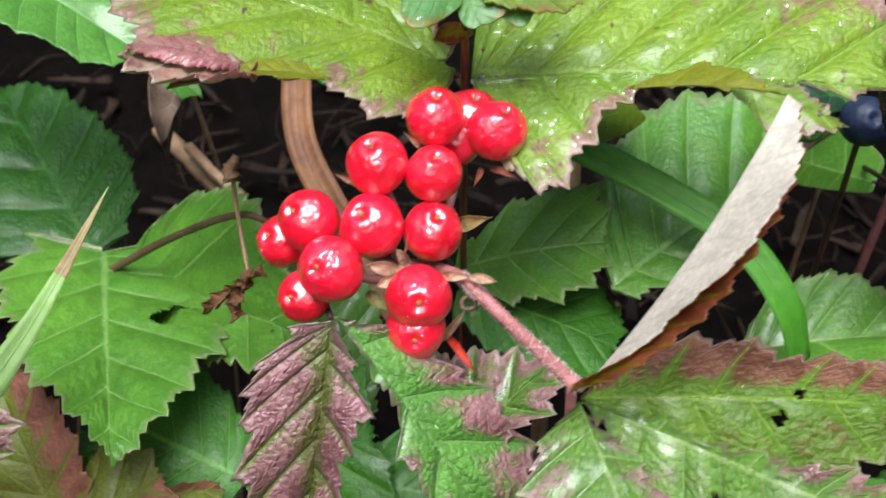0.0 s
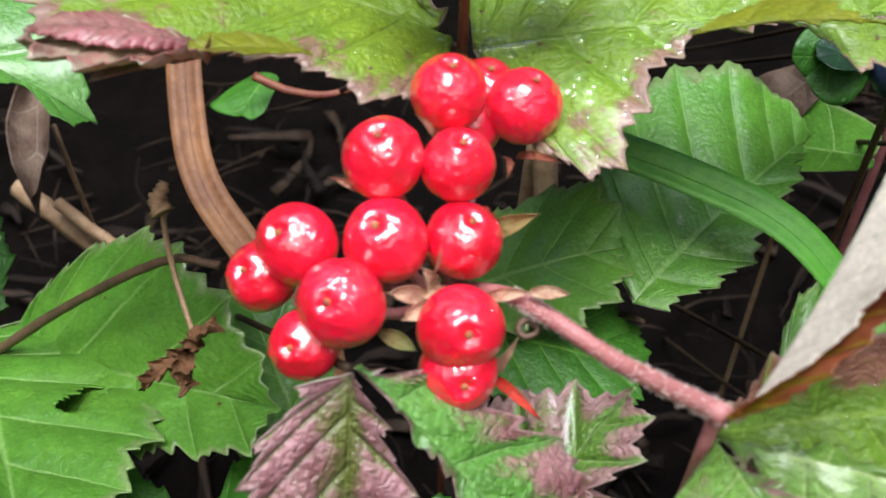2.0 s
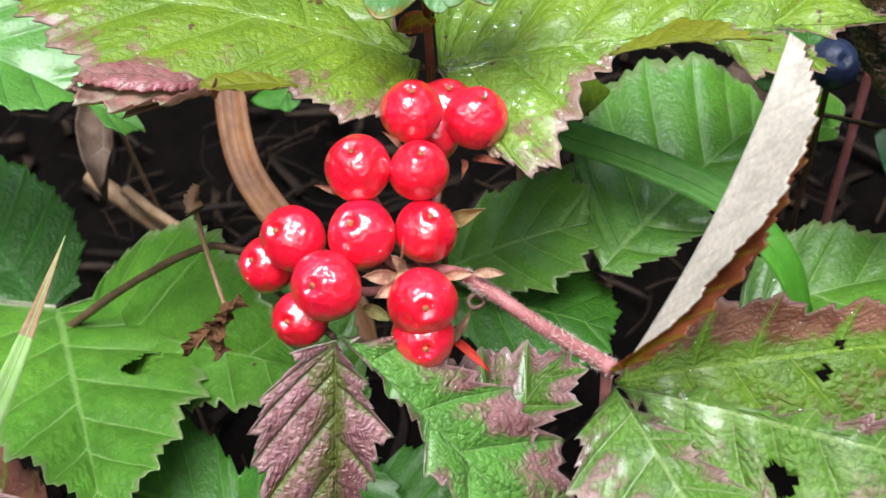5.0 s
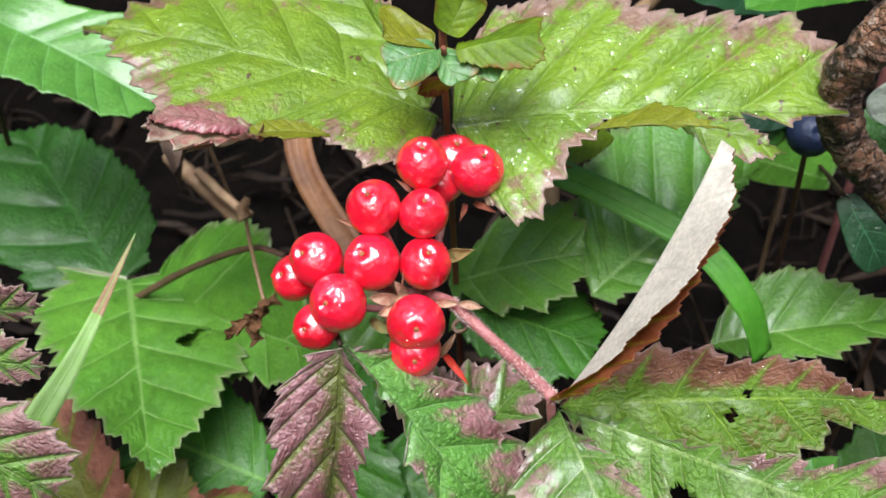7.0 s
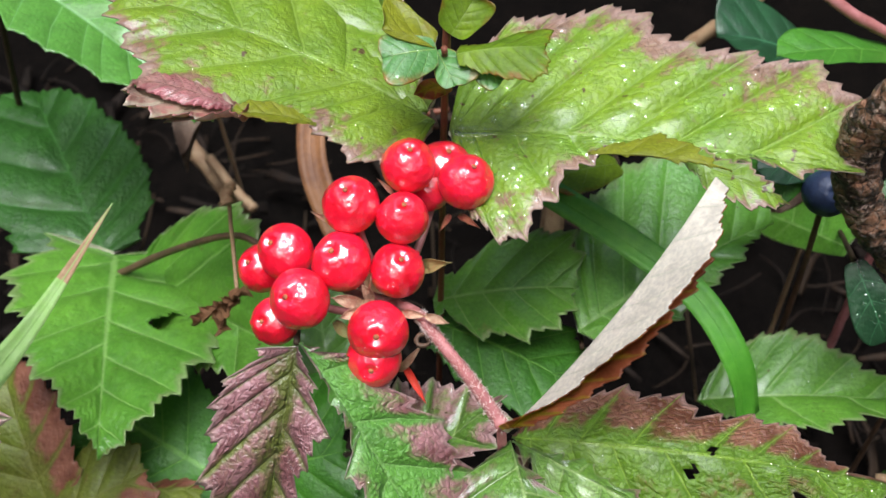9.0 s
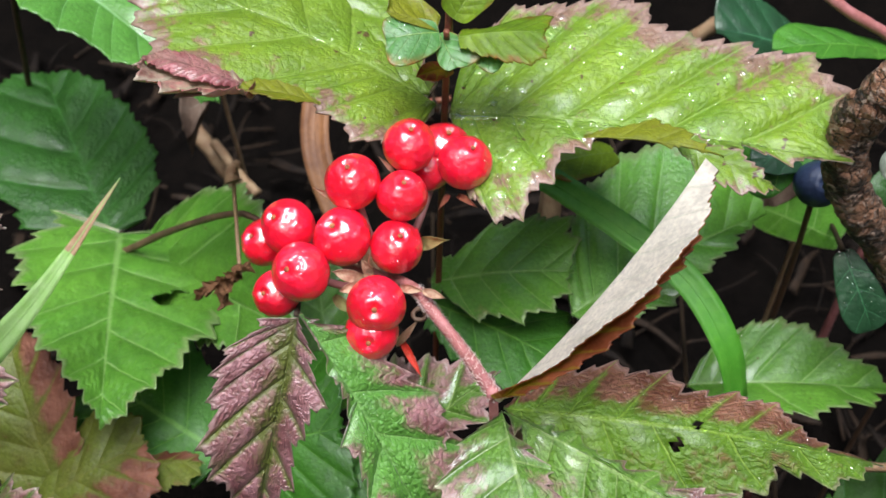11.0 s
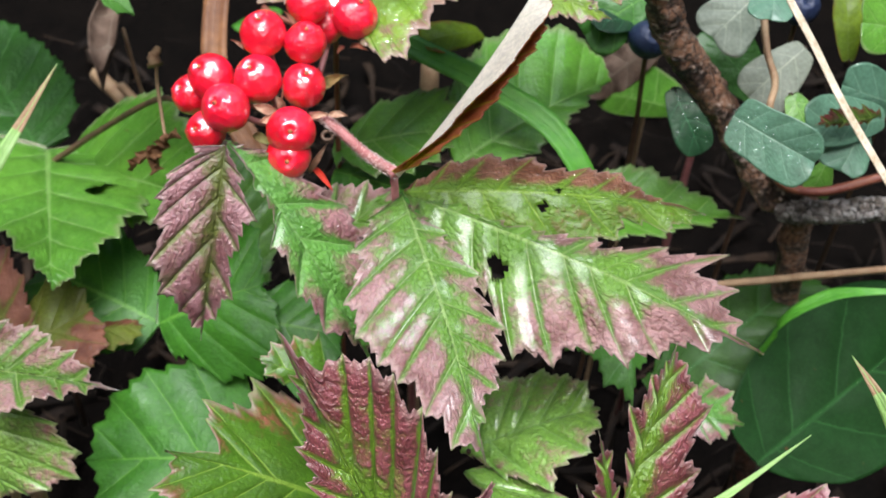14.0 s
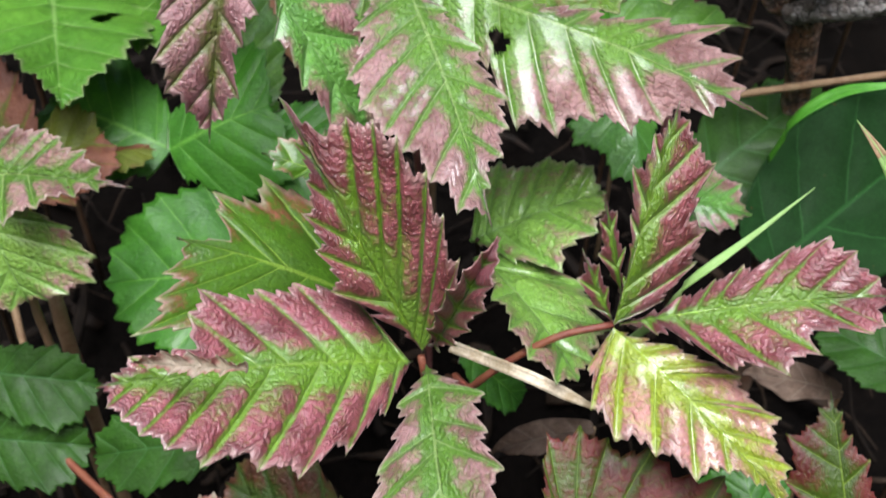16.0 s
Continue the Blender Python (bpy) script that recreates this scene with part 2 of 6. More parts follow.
# ---- materials ----
WINE = (0.31, 0.09, 0.10)
UNDER = leaf_mat("leaf_underside", (0.90, 0.90, 0.78), (0.82, 0.84, 0.70), cover=-2, vein=(0.72, 0.75, 0.62), rough=0.62, relief=0.0003, quilt=0.12, wet=0.0, through_light=0.3, crease_shade=0.05)
STYLES = {
    "lime": leaf_mat("leaf_lime", (0.235, 0.40, 0.024), (0.155, 0.32, 0.02), (0.28, 0.14, 0.08), -0.42, 0.7, (0.27, 0.43, 0.07), spots=0.22, fleck=0.06, dry=(0.38, 0.22, 0.15), ridge=0.15, veinlift=0.5, rough=0.42, wet=0.5, spec=0.5, patchy=1.8, quilt=0.32, relief=0.0005, crimps=620, crease_shade=0.12, edge=0.35, crinkle=0.09),
    "mid": leaf_mat("leaf_mid_green", (0.135, 0.38, 0.040), (0.095, 0.31, 0.032), (0.30, 0.18, 0.08), -0.52, 0.9, (0.26, 0.48, 0.13), fleck=0.02, ridge=0.2, edge=0.2),
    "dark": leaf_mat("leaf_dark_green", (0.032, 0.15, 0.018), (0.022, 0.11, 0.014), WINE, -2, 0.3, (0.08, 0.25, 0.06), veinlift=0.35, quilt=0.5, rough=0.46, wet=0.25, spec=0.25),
    # wine pigment, its tint paled towards lilac to include the sky's sheen
    "wine": leaf_mat("leaf_wine", (0.17, 0.36, 0.02), (0.12, 0.29, 0.02), (0.29, 0.070, 0.088), 0.42, 0.72, (0.22, 0.38, 0.03), rough=0.36, veinlift=0.6, relief=0.0008, quilt=0.13, wet=1.0, spec=0.9, band=0.16, ridge=0.6, patchy=1.7, edge=0.4, crinkle=0.21, sheen=0.06),
    "winedeep": leaf_mat("leaf_wine_crinkled", (0.15, 0.20, 0.03), (0.12, 0.16, 0.03), (0.38, 0.18, 0.20), 0.60, 0.45, (0.19, 0.23, 0.06), rough=0.33, veinlift=0.35, relief=0.0007, quilt=0.23, wet=1.0, spec=0.9, band=0.14, ridge=0.45, patchy=1.5, edge=0.5, crinkle=0.17, sheen=0.06),
    # leaf green darkened in its base colour to stand in for shade low down
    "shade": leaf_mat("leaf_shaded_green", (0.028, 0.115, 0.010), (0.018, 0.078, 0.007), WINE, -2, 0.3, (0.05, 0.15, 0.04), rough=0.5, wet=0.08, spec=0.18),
    "plum": leaf_mat("leaf_plum_strip", (0.42, 0.24, 0.19), (0.34, 0.14, 0.13), (0.42, 0.13, 0.15), 0.3, 0.4, (0.42, 0.22, 0.18), rough=0.4, wet=0.6, quilt=0.4, relief=0.0005),
    "sprigdark": leaf_mat("leaf_sprig_dark", (0.10, 0.33, 0.07), (0.07, 0.26, 0.05), (0.40, 0.16, 0.03), -0.45, 1.5, (0.26, 0.42, 0.10), rough=0.4, quilt=0.15, relief=0.0003, veinlift=0.7, ridge=0.0, through_light=0.25),
    "deep": leaf_mat("leaf_deep_green", (0.065, 0.27, 0.022), (0.042, 0.20, 0.018), (0.40, 0.32, 0.25), -1.05, 1.2, (0.16, 0.42, 0.06), rough=0.42, wet=0.3, ridge=0.1),
    "olivered": leaf_mat("leaf_olive_red", (0.052, 0.12, 0.006), (0.035, 0.08, 0.005), (0.13, 0.020, 0.018), 0.30, 0.8, (0.16, 0.26, 0.03), rough=0.40, ridge=0.3, wet=0.2, spec=0.3, patchy=1.6, crinkle=0.13),
    "greenred": leaf_mat("leaf_green_red_tips", (0.085, 0.24, 0.014), (0.06, 0.17, 0.012), (0.34, 0.08, 0.07), -0.20, 1.1, (0.26, 0.44, 0.06), rough=0.38, ridge=0.1, fleck=0.05, patchy=1.0, quilt=0.20, edge=0.4, crinkle=0.10),
    "tealdark": leaf_mat("leaf_dark_blue_green", (0.018, 0.10, 0.035), (0.013, 0.07, 0.026), WINE, -2, 0.2, (0.06, 0.22, 0.10), rough=0.35, quilt=0.3, relief=0.0002),
    "winepale": leaf_mat("leaf_pale_wine", (0.25, 0.50, 0.08), (0.18, 0.42, 0.06), (0.36, 0.18, 0.175), 0.02, 0.5, (0.24, 0.44, 0.13), relief=0.0007, quilt=0.34, ridge=0.5, patchy=1.6, wet=0.9, veinlift=0.55, edge=0.3, crinkle=0.15, sheen=0.04),
    # tint lightened for the lilac sheen on the ridges, over the real pigment
    "winehalf": leaf_mat("leaf_green_wine", (0.135, 0.32, 0.04), (0.10, 0.25, 0.03), (0.35, 0.19, 0.19), 0.36, 0.55, (0.34, 0.48, 0.17), rough=0.33, relief=0.0007, quilt=0.34, tipward=0.5, fleck=0.03, patchy=1.5, ridge=0.55, wet=0.85, veinlift=0.55, edge=0.55, crinkle=0.15, sheen=0.04),
    "winegold": leaf_mat("leaf_gold_wine", (0.36, 0.48, 0.03), (0.28, 0.42, 0.03), (0.46, 0.20, 0.18), 0.28, 0.5, (0.38, 0.55, 0.05), rough=0.36, relief=0.0007, quilt=0.3, patchy=1.3, ridge=0.6, wet=0.8, spec=0.7, veinlift=0.8, edge=0.5, crinkle=0.15, sheen=0.04),
    "winefew": leaf_mat("leaf_green_wine_rim", (0.13, 0.37, 0.055), (0.10, 0.30, 0.045), (0.33, 0.15, 0.16), 0.06, 0.7, (0.20, 0.40, 0.11), relief=0.0007, quilt=0.34, patchy=2.0, wet=0.8, veinlift=0.55, edge=0.4, crinkle=0.15, sheen=0.04),
    "winebrown": leaf_mat("leaf_green_brown", (0.14, 0.33, 0.035), (0.10, 0.26, 0.03), (0.34, 0.18, 0.175), 0.28, 0.6, (0.32, 0.47, 0.15), rough=0.38, relief=0.0007, quilt=0.34, tipward=0.9, fleck=0.03, patchy=1.5, ridge=0.5, wet=0.85, veinlift=0.55, edge=0.35, crinkle=0.15, sheen=0.04),
    "olivebrown": leaf_mat("leaf_olive_brown", (0.075, 0.19, 0.018), (0.05, 0.12, 0.014), (0.15, 0.05, 0.025), 0.3, 0.5, (0.13, 0.20, 0.05), rough=0.45, spec=0.4, relief=0.0007, quilt=0.34, fleck=0.05, patchy=1.6, ridge=0.4, wet=0.3, veinlift=0.5),
    "rust": leaf_mat("leaf_rust", (0.46, 0.42, 0.04), (0.44, 0.28, 0.04), (0.40, 0.13, 0.06), 0.30, 0.7, (0.34, 0.30, 0.05), through_light=0.65, quilt=0.2, relief=0.0002, veinlift=0.6),
    "greenbrown": leaf_mat("leaf_brown_upper_half", (0.13, 0.28, 0.018), (0.09, 0.21, 0.015), (0.20, 0.08, 0.045), 0.34, 0.5, (0.26, 0.42, 0.05), rough=0.36, relief=0.0007, quilt=0.3, lean=1.3, patchy=1.2, ridge=0.5, wet=0.3, veinlift=0.55, edge=0.3, crinkle=0.15, sheen=0.03),
    "greypale": leaf_mat("leaf_grey_green", (0.26, 0.32, 0.25), (0.19, 0.25, 0.18), (0.30, 0.20, 0.15), -0.4, 0.5, (0.42, 0.48, 0.38), rough=0.55, wet=0.1, quilt=0.2, relief=0.0003),
    "yellow": leaf_mat("leaf_yellow", (0.36, 0.40, 0.03), (0.29, 0.36, 0.025), (0.35, 0.16, 0.07), -0.2, 0.7, (0.34, 0.38, 0.08), quilt=0.3, relief=0.0003, veinlift=0.5, ridge=0.2, wet=0.2, through_light=0.45),
    "sprig": leaf_mat("leaf_sprig", (0.32, 0.50, 0.03), (0.20, 0.38, 0.03), (0.40, 0.12, 0.03), -0.5, 1.5, (0.34, 0.50, 0.12), rough=0.4, quilt=0.3, relief=0.0002, veinlift=0.7, ridge=0.0, through_light=0.6),
    "brown": leaf_mat("leaf_brown_olive", (0.13, 0.20, 0.02), (0.12, 0.14, 0.02), (0.20, 0.075, 0.045), 0.35, 0.2, (0.17, 0.18, 0.04), quilt=0.3, relief=0.0003, veinlift=0.4, rough=0.5, wet=0.1, spec=0.3, lean=1.2),
    "teal": leaf_mat("leaf_blue_green", (0.11, 0.27, 0.17), (0.085, 0.22, 0.13), (0.20, 0.15, 0.10), -0.6, 0.5, (0.24, 0.40, 0.28), rough=0.45, quilt=0.2, relief=0.0002, veinlift=0.5, ridge=0.1),
    "oval": leaf_mat("leaf_oval_green", (0.008, 0.062, 0.012), (0.006, 0.048, 0.009), WINE, -2, 0.2, (0.03, 0.12, 0.03), rough=0.55, veinlift=0.6, relief=0.0002, fleck=0.03, wet=0.0, spec=0.08, quilt=0.1),
    "pale": leaf_mat("leaf_pale_wet", (0.12, 0.36, 0.055), (0.085, 0.29, 0.04), (0.28, 0.18, 0.12), -0.6, 0.5, (0.18, 0.42, 0.13), rough=0.34, wet=0.5, ridge=0.2),
    "blush": leaf_mat("leaf_blush", (0.50, 0.45, 0.36), (0.42, 0.38, 0.24), (0.38, 0.13, 0.12), 0.1, 0.6, (0.55, 0.45, 0.36), rough=0.45, wet=0.2),
    "dead": leaf_mat("leaf_dead", (0.22, 0.12, 0.055), (0.14, 0.07, 0.03), (0.08, 0.04, 0.02), 0.1, 0.3, (0.27, 0.16, 0.08), wet=0.0, rough=0.65, through_light=0.1, spec=0.2, quilt=0.2),
    "ashen": leaf_mat("leaf_ashen_dead", (0.22, 0.17, 0.125), (0.11, 0.08, 0.055), (0.08, 0.05, 0.035), 0.1, 0.3, (0.24, 0.20, 0.16), wet=0.0, rough=0.75, through_light=0.1, spec=0.15, quilt=0.2),
}
PINK = plain_mat("stem_pink", (0.42, 0.17, 0.17), (0.30, 0.10, 0.09), 350, 0.5, 0.0003)
REDSTEM = plain_mat("stem_red", (0.15, 0.035, 0.025), (0.20, 0.07, 0.035), 300, 0.5)
TAN = plain_mat("stalk_tan", (0.38, 0.26, 0.15), (0.26, 0.15, 0.08), 300, 0.65)
DEADTAN = plain_mat("dead_leaf_tan", (0.22, 0.092, 0.030), (0.12, 0.045, 0.016), 90, 0.6, 0.0006)
STRAW = plain_mat("straw", (0.62, 0.54, 0.42), (0.38, 0.29, 0.18), 300, 0.5)
TWIG = plain_mat("twig_brown", (0.13, 0.07, 0.04), (0.06, 0.035, 0.02), 300, 0.6)
# stem colour darkened to match the shade below the leaves, hiding the petioles
SHADESTEM = plain_mat("stem_shaded", (0.05, 0.032, 0.018), (0.022, 0.014, 0.009), 250, 0.6, spec=0.2)
GRASS = plain_mat("grass", (0.055, 0.23, 0.018), (0.08, 0.28, 0.025), 500, 0.4, 0.0003)
GRASSPALE = plain_mat("grass_pale", (0.22, 0.40, 0.10), (0.28, 0.44, 0.16), 500, 0.42, 0.0003)
SEPAL = plain_mat("sepal_dry", (0.52, 0.37, 0.25), (0.34, 0.17, 0.11), 500, 0.6, 0.0005)
SEPALGREEN = plain_mat("sepal_green", (0.26, 0.28, 0.10), (0.30, 0.20, 0.08), 400, 0.55, 0.0004)
# near black: the deep shade between the plants is put into this colour
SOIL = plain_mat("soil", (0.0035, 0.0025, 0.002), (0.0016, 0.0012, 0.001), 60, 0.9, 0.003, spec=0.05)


# ---- builders ----
def thing(name, at, label, category, group=""):
    ob = new(name)
    ob.location = at
    ob.empty_display_size = 0.01
    return tagged(ob, label, category, group)


def part(name, verts, faces, mats, parent, label="", uvs=None, face_mat=None, smooth=True, flat_at=None):
    """One mesh from world-space vertices, under its thing."""
    at = Vector(flat_at) if flat_at is not None else (parent.matrix_basis.translation if parent and not parent.parent else (parent.parent.matrix_basis.translation if parent else Vector((0, 0, 0))))
    me = bpy.data.meshes.new(name)
    me.from_pydata([tuple(Vector(v) - at) for v in verts], [], faces)
    for m in mats if isinstance(mats, (list, tuple)) else [mats]:
        me.materials.append(m)
    if uvs is not None:
        lay = me.uv_layers.new(name="map")
        idx = np.zeros(len(me.loops), dtype=np.int32)
        me.loops.foreach_get("vertex_index", idx)
        lay.data.foreach_set("uv", np.asarray(uvs, dtype=np.float32)[idx].ravel())
    if face_mat is not None:
        me.polygons.foreach_set("material_index", np.asarray(face_mat, dtype=np.int32))
    if smooth:
        me.polygons.foreach_set("use_smooth", np.ones(len(me.polygons), dtype=bool))
    me.update()
    ob = new(name, me)
    if parent:
        ob.parent = parent
    else:
        ob.location = at
    return tagged(ob, label)


def spline(points, n):
    """Points on a smooth curve through the given ones."""
    p = np.array([np.array(v, dtype=float) for v in points])
    if len(p) == 2:
        return p[0] + (p[1] - p[0]) * np.linspace(0, 1, n)[:, None]
    e = np.vstack([2 * p[0] - p[1], p, 2 * p[-1] - p[-2]])
    out = []
    for s in np.linspace(0, len(p) - 1 - 1e-9, n):
        i, f = int(s), s - int(s)
        a, b, c, d = e[i], e[i + 1], e[i + 2], e[i + 3]
        out.append(0.5 * (2 * b + (c - a) * f + (2 * a - 5 * b + 4 * c - d) * f * f + (3 * b - a - 3 * c + d) * f ** 3))
    return np.array(out)


def tube(points, r0, r1, n=24, sides=8, rough=0.0, seed=0, flat=1.0):
    """A tapered round stem along a curve: vertices and faces."""
    rng = np.random.RandomState(seed)
    c = spline(points, n)
    tan = np.gradient(c, axis=0)
    tan /= np.linalg.norm(tan, axis=1)[:, None] + 1e-12
    ref = np.array((0.3, -0.5, 0.8))
    verts, faces = [], []
    for i in range(n):
        x = np.cross(tan[i], ref)
        x /= np.linalg.norm(x) + 1e-12
        y = np.cross(tan[i], x)
        r = r0 + (r1 - r0) * i / (n - 1)
        for k in range(sides):
            a = 2 * math.pi * k / sides
            d = math.cos(a) * x + flat * math.sin(a) * y
            sp = Vector(c[i] + d * r) * (0.6 / r)
            rr = r * (1 + rough * (1.4 * noise.noise(sp) + 0.8 * noise.noise(sp * 3.1) + 0.3 * rng.uniform(-1, 1)))
            verts.append(c[i] + rr * d)
    for i in range(n - 1):
        for k in range(sides):
            k2 = (k + 1) % sides
            faces.append((i * sides + k, i * sides + k2, (i + 1) * sides + k2, (i + 1) * sides + k))
    faces.append(tuple(range(sides))[::-1])
    faces.append(tuple((n - 1) * sides + k for k in range(sides)))
    return verts, faces


SURFACES = []
VIEW = np.array((0.0, -0.62, 0.78))


def leaflet(parent, base, tip, e1, e2=None, style="mid", veins=8, arch=0.06, pleat=0.05, curl=0.0, teeth=0.2, fine=0.5, pk=0.36, b0=0.45, pw=1.0, pk2=None, b02=None, lobes1=(), lobes2=(), tips1=None, tips2=None, holes=(), seed=1, res=1.0, flip=False, smoothrim=False, wob=0.03, name="leaflet", label="", under=None, twist=0.0, phi=(78, 36), reach=1.35, bow=0.0, serr=3):
    """A toothed leaf blade: midrib from base to tip; side veins run out to the main teeth, given per half as (along, out, notch) in midrib lengths."""
    rng = np.random.RandomState(seed)
    B, T, E1 = (np.array(v, dtype=float) for v in (base, tip, e1))
    L = np.linalg.norm(T - B)
    a = (T - B) / L
    s1 = (E1 - B) - np.dot(E1 - B, a) * a
    W1 = np.linalg.norm(s1)
    s1 /= W1
    if e2 is None:
        s2, W2 = -s1, W1
    else:
        E2 = np.array(e2, dtype=float)
        s2 = (E2 - B) - np.dot(E2 - B, a) * a
        W2 = np.linalg.norm(s2)
        s2 /= W2
    n1, n2 = np.cross(a, s1), np.cross(s2, a)
    sg = 1.0 if np.dot(n1 + n2, VIEW) > 0 else -1.0
    if flip:
        sg = -sg
    n1, n2 = n1 * sg, n2 * sg
    nm = (n1 + n2) / (np.linalg.norm(n1 + n2) + 1e-9)
    sides = []
    for side, s, n, W, p0, bb, lobes, tips in ((1, s1, n1, W1, pk, b0, lobes1, tips1), (-1, s2, n2, W2, pk2 if pk2 is not None else pk, b02 if b02 is not None else b0, lobes2, tips2)):
        if tips is None:
            own = np.random.RandomState(seed * 7 + 500 + side)
            u = (np.arange(veins) / veins) ** 1.05
            ang = np.radians(phi[0] + (phi[1] - phi[0]) * u ** 0.6)
            env = np.where(u < p0, bb + (1 - bb) * np.sin(math.pi / 2 * np.minimum(u / max(p0, 1e-3), 1)), np.cos(math.pi / 2 * np.clip((u - p0) / (1 - p0), 0, 1)) ** pw)
            for at, wd, gain in lobes:
                env = env * (1 + gain * np.exp(-((u - at) / wd) ** 2))
            rim = W * (1 if smoothrim else 1 + 0.3 * teeth) * env / np.maximum(np.sin(ang), 0.55)
            room = np.maximum(1.0 - u, 1e-4) * L * reach / np.maximum(np.cos(ang), 0.05)
            rim = ((rim + 1e-9) ** -4.0 + room ** -4.0) ** -0.25
            if not smoothrim:
                rim = rim * (1 + own.uniform(-0.07, 0.07, veins))
            tips = [(u[i] + rim[i] * math.cos(ang[i]) / L, rim[i] * math.sin(ang[i]) / L) for i in range(veins)]
        tp = np.array([(0.0, 0.004)] + [t[:2] for t in tips] + [(1.0, 0.0)])
        depth = [0.05] + [t[2] if len(t) > 2 else teeth * 0.9 for t in tips]
        slope = np.interp(np.linspace(0, 1, len(tp)), (0, 1), (1 / math.tan(math.radians(phi[0])), 1 / math.tan(math.radians(phi[1]))))
        root = np.clip(tp[:, 0] - tp[:, 1] * slope, 0, 0.96)
        root[0], root[-1] = 0, 1
        for i in range(1, len(root)):
            root[i] = max(root[i], root[i - 1] + 0.006)
        root = np.minimum(root, 1.0 - 0.006 * np.arange(len(root))[::-1])
        sides.append((side, s, n, W, tp, depth, root))
    most = max(len(x[4]) for x in sides) - 1
    nu, nv = int(most * (8 if smoothrim else 15) * max(res, 0.8)), int(12 * res) + 3
    cols = 2 * nv + 2
    grid, uvs, flat = np.zeros((nu + 1, cols, 3)), np.zeros((nu + 1, cols, 2)), np.zeros((nu + 1, cols, 2))
    for side, s, n, W, tp, depth, root in sides:
        own = np.random.RandomState(seed * 7 + 900 + side)
        m = len(tp) - 1
        q = np.linspace(0, m, nu + 1)
        i = np.minimum(q.astype(int), m - 1)
        f = q - i
        A, C = tp[i], tp[i + 1]
        chord = np.linalg.norm(C - A, axis=1)
        r = root[i] + (root[i + 1] - root[i]) * f
        P = A + (C - A) * f[:, None]
        if smoothrim:
            p = np.vstack([tp[:1], tp, tp[-1:]])
            e0, e3 = p[i], p[np.minimum(i + 3, len(p) - 1)]
            P = 0.5 * (2 * A + (C - e0) * f[:, None] + (2 * e0 - 5 * A + 4 * C - e3) * (f * f)[:, None] + (3 * A - e0 - 3 * C + e3) * (f ** 3)[:, None])
            P[:, 1] = np.maximum(P[:, 1], 0.0)
        else:
            peak = 0.34 + own.uniform(-0.1, 0.1, m + 1)[i]
            big = np.where(f < peak, f / peak, (1 - f) / (1 - peak))
            g = f * serr + own.uniform(0, 0.3, m + 1)[i]
            small = 1 - (g % 1.0) if serr else 0 * f
            small = np.where(g % 1.0 < 0.2, (g % 1.0) / 0.2, (1 - g % 1.0) / 0.8) * np.clip(6 * f, 0, 1) * np.clip(6 * (1 - f), 0, 1)
            pull = chord * (np.array(depth)[i] * big ** 0.85 * (1 + 0.35 * own.uniform(-1, 1, m + 1)[i]) + fine / max(serr, 1) * small * (0.7 + 0.6 * own.uniform(0, 1, int(serr * m) + 4)[np.minimum((q * serr).astype(int), int(serr * m) + 3)]))
            back = np.stack([r, np.zeros_like(r)], axis=1) - P
            ln = np.linalg.norm(back, axis=1)[:, None] + 1e-9
            P = P + back / ln * np.minimum(pull[:, None], ln * 0.75)
        ph = own.uniform(0, 6.28, 4)
        gap = np.abs(root[i + 1] - root[i])
        for j in range(nv + 1):
            v = (j / nv) ** 0.9
            al, ot = r + (P[:, 0] - r) * v, P[:, 1] * v
            lift = 0.10 * np.minimum(P[:, 1], 0.3) * 4 * v * (1 - v)
            al = al - 0.35 * lift
            width = np.minimum(gap * (1 - v) + np.minimum(chord, 0.16) * v, 0.3) * L * np.minimum(1.0, 0.25 + q)
            ridge = np.abs(np.sin(math.pi * f)) ** 0.7 - 0.45
            fade = np.clip(q, 0, 1) * np.clip(m - q, 0, 1)
            z = 1.5 * pleat * fade * width * ridge * min(1.0, v * 4) * (1 - 0.4 * v ** 3)
            z = z + pleat * 0.10 * width * np.sin(2 * math.pi * (v * 5 + ph[3]) + 5 * np.abs(f - 0.5)) * np.sin(math.pi * f) ** 2
            z = z + wob * W * v * v * (np.sin(9 * r + ph[0]) + 0.7 * np.sin(21 * r + ph[1]) + 0.5 * np.sin(2.1 * q + ph[2]))
            z = z + curl * W * v ** 3 + twist * W * v * (r - 0.4) * side
            mid = B + a * (L * r)[:, None] + (nm * arch + s1 * bow) * (L * 4 * r * (1 - r))[:, None]
            col = nv + 1 + j if side > 0 else nv - j
            grid[:, col] = mid + a * ((al - r) * L)[:, None] + s * (ot * L)[:, None] + n * z[:, None]
            uvs[:, col, 0] = q
            uvs[:, col, 1] = 0.5 + 0.5 * side * v
            flat[:, col, 0], flat[:, col, 1] = al * L, side * ot * L
    du, dv = np.gradient(grid, axis=0), np.gradient(grid, axis=1)
    nor = np.cross(du, dv)
    nor /= np.linalg.norm(nor, axis=2)[:, :, None] + 1e-12
    half = np.where(np.arange(cols)[:, None] > nv, n1, n2)
    flip_n = np.sum(nor * half, axis=2).mean() < 0
    if flip_n:
        nor = -nor
    low = grid - half * 0.0002
    keep = np.ones((nu, cols - 1), dtype=bool)
    keep[:, nv] = False
    fc = (flat[:-1, :-1] + flat[1:, 1:]) / 2
    for hu, hv, hr in holes:
        d = fc - np.array((hu * L, hv * W1))
        th = np.arctan2(d[..., 1], d[..., 0])
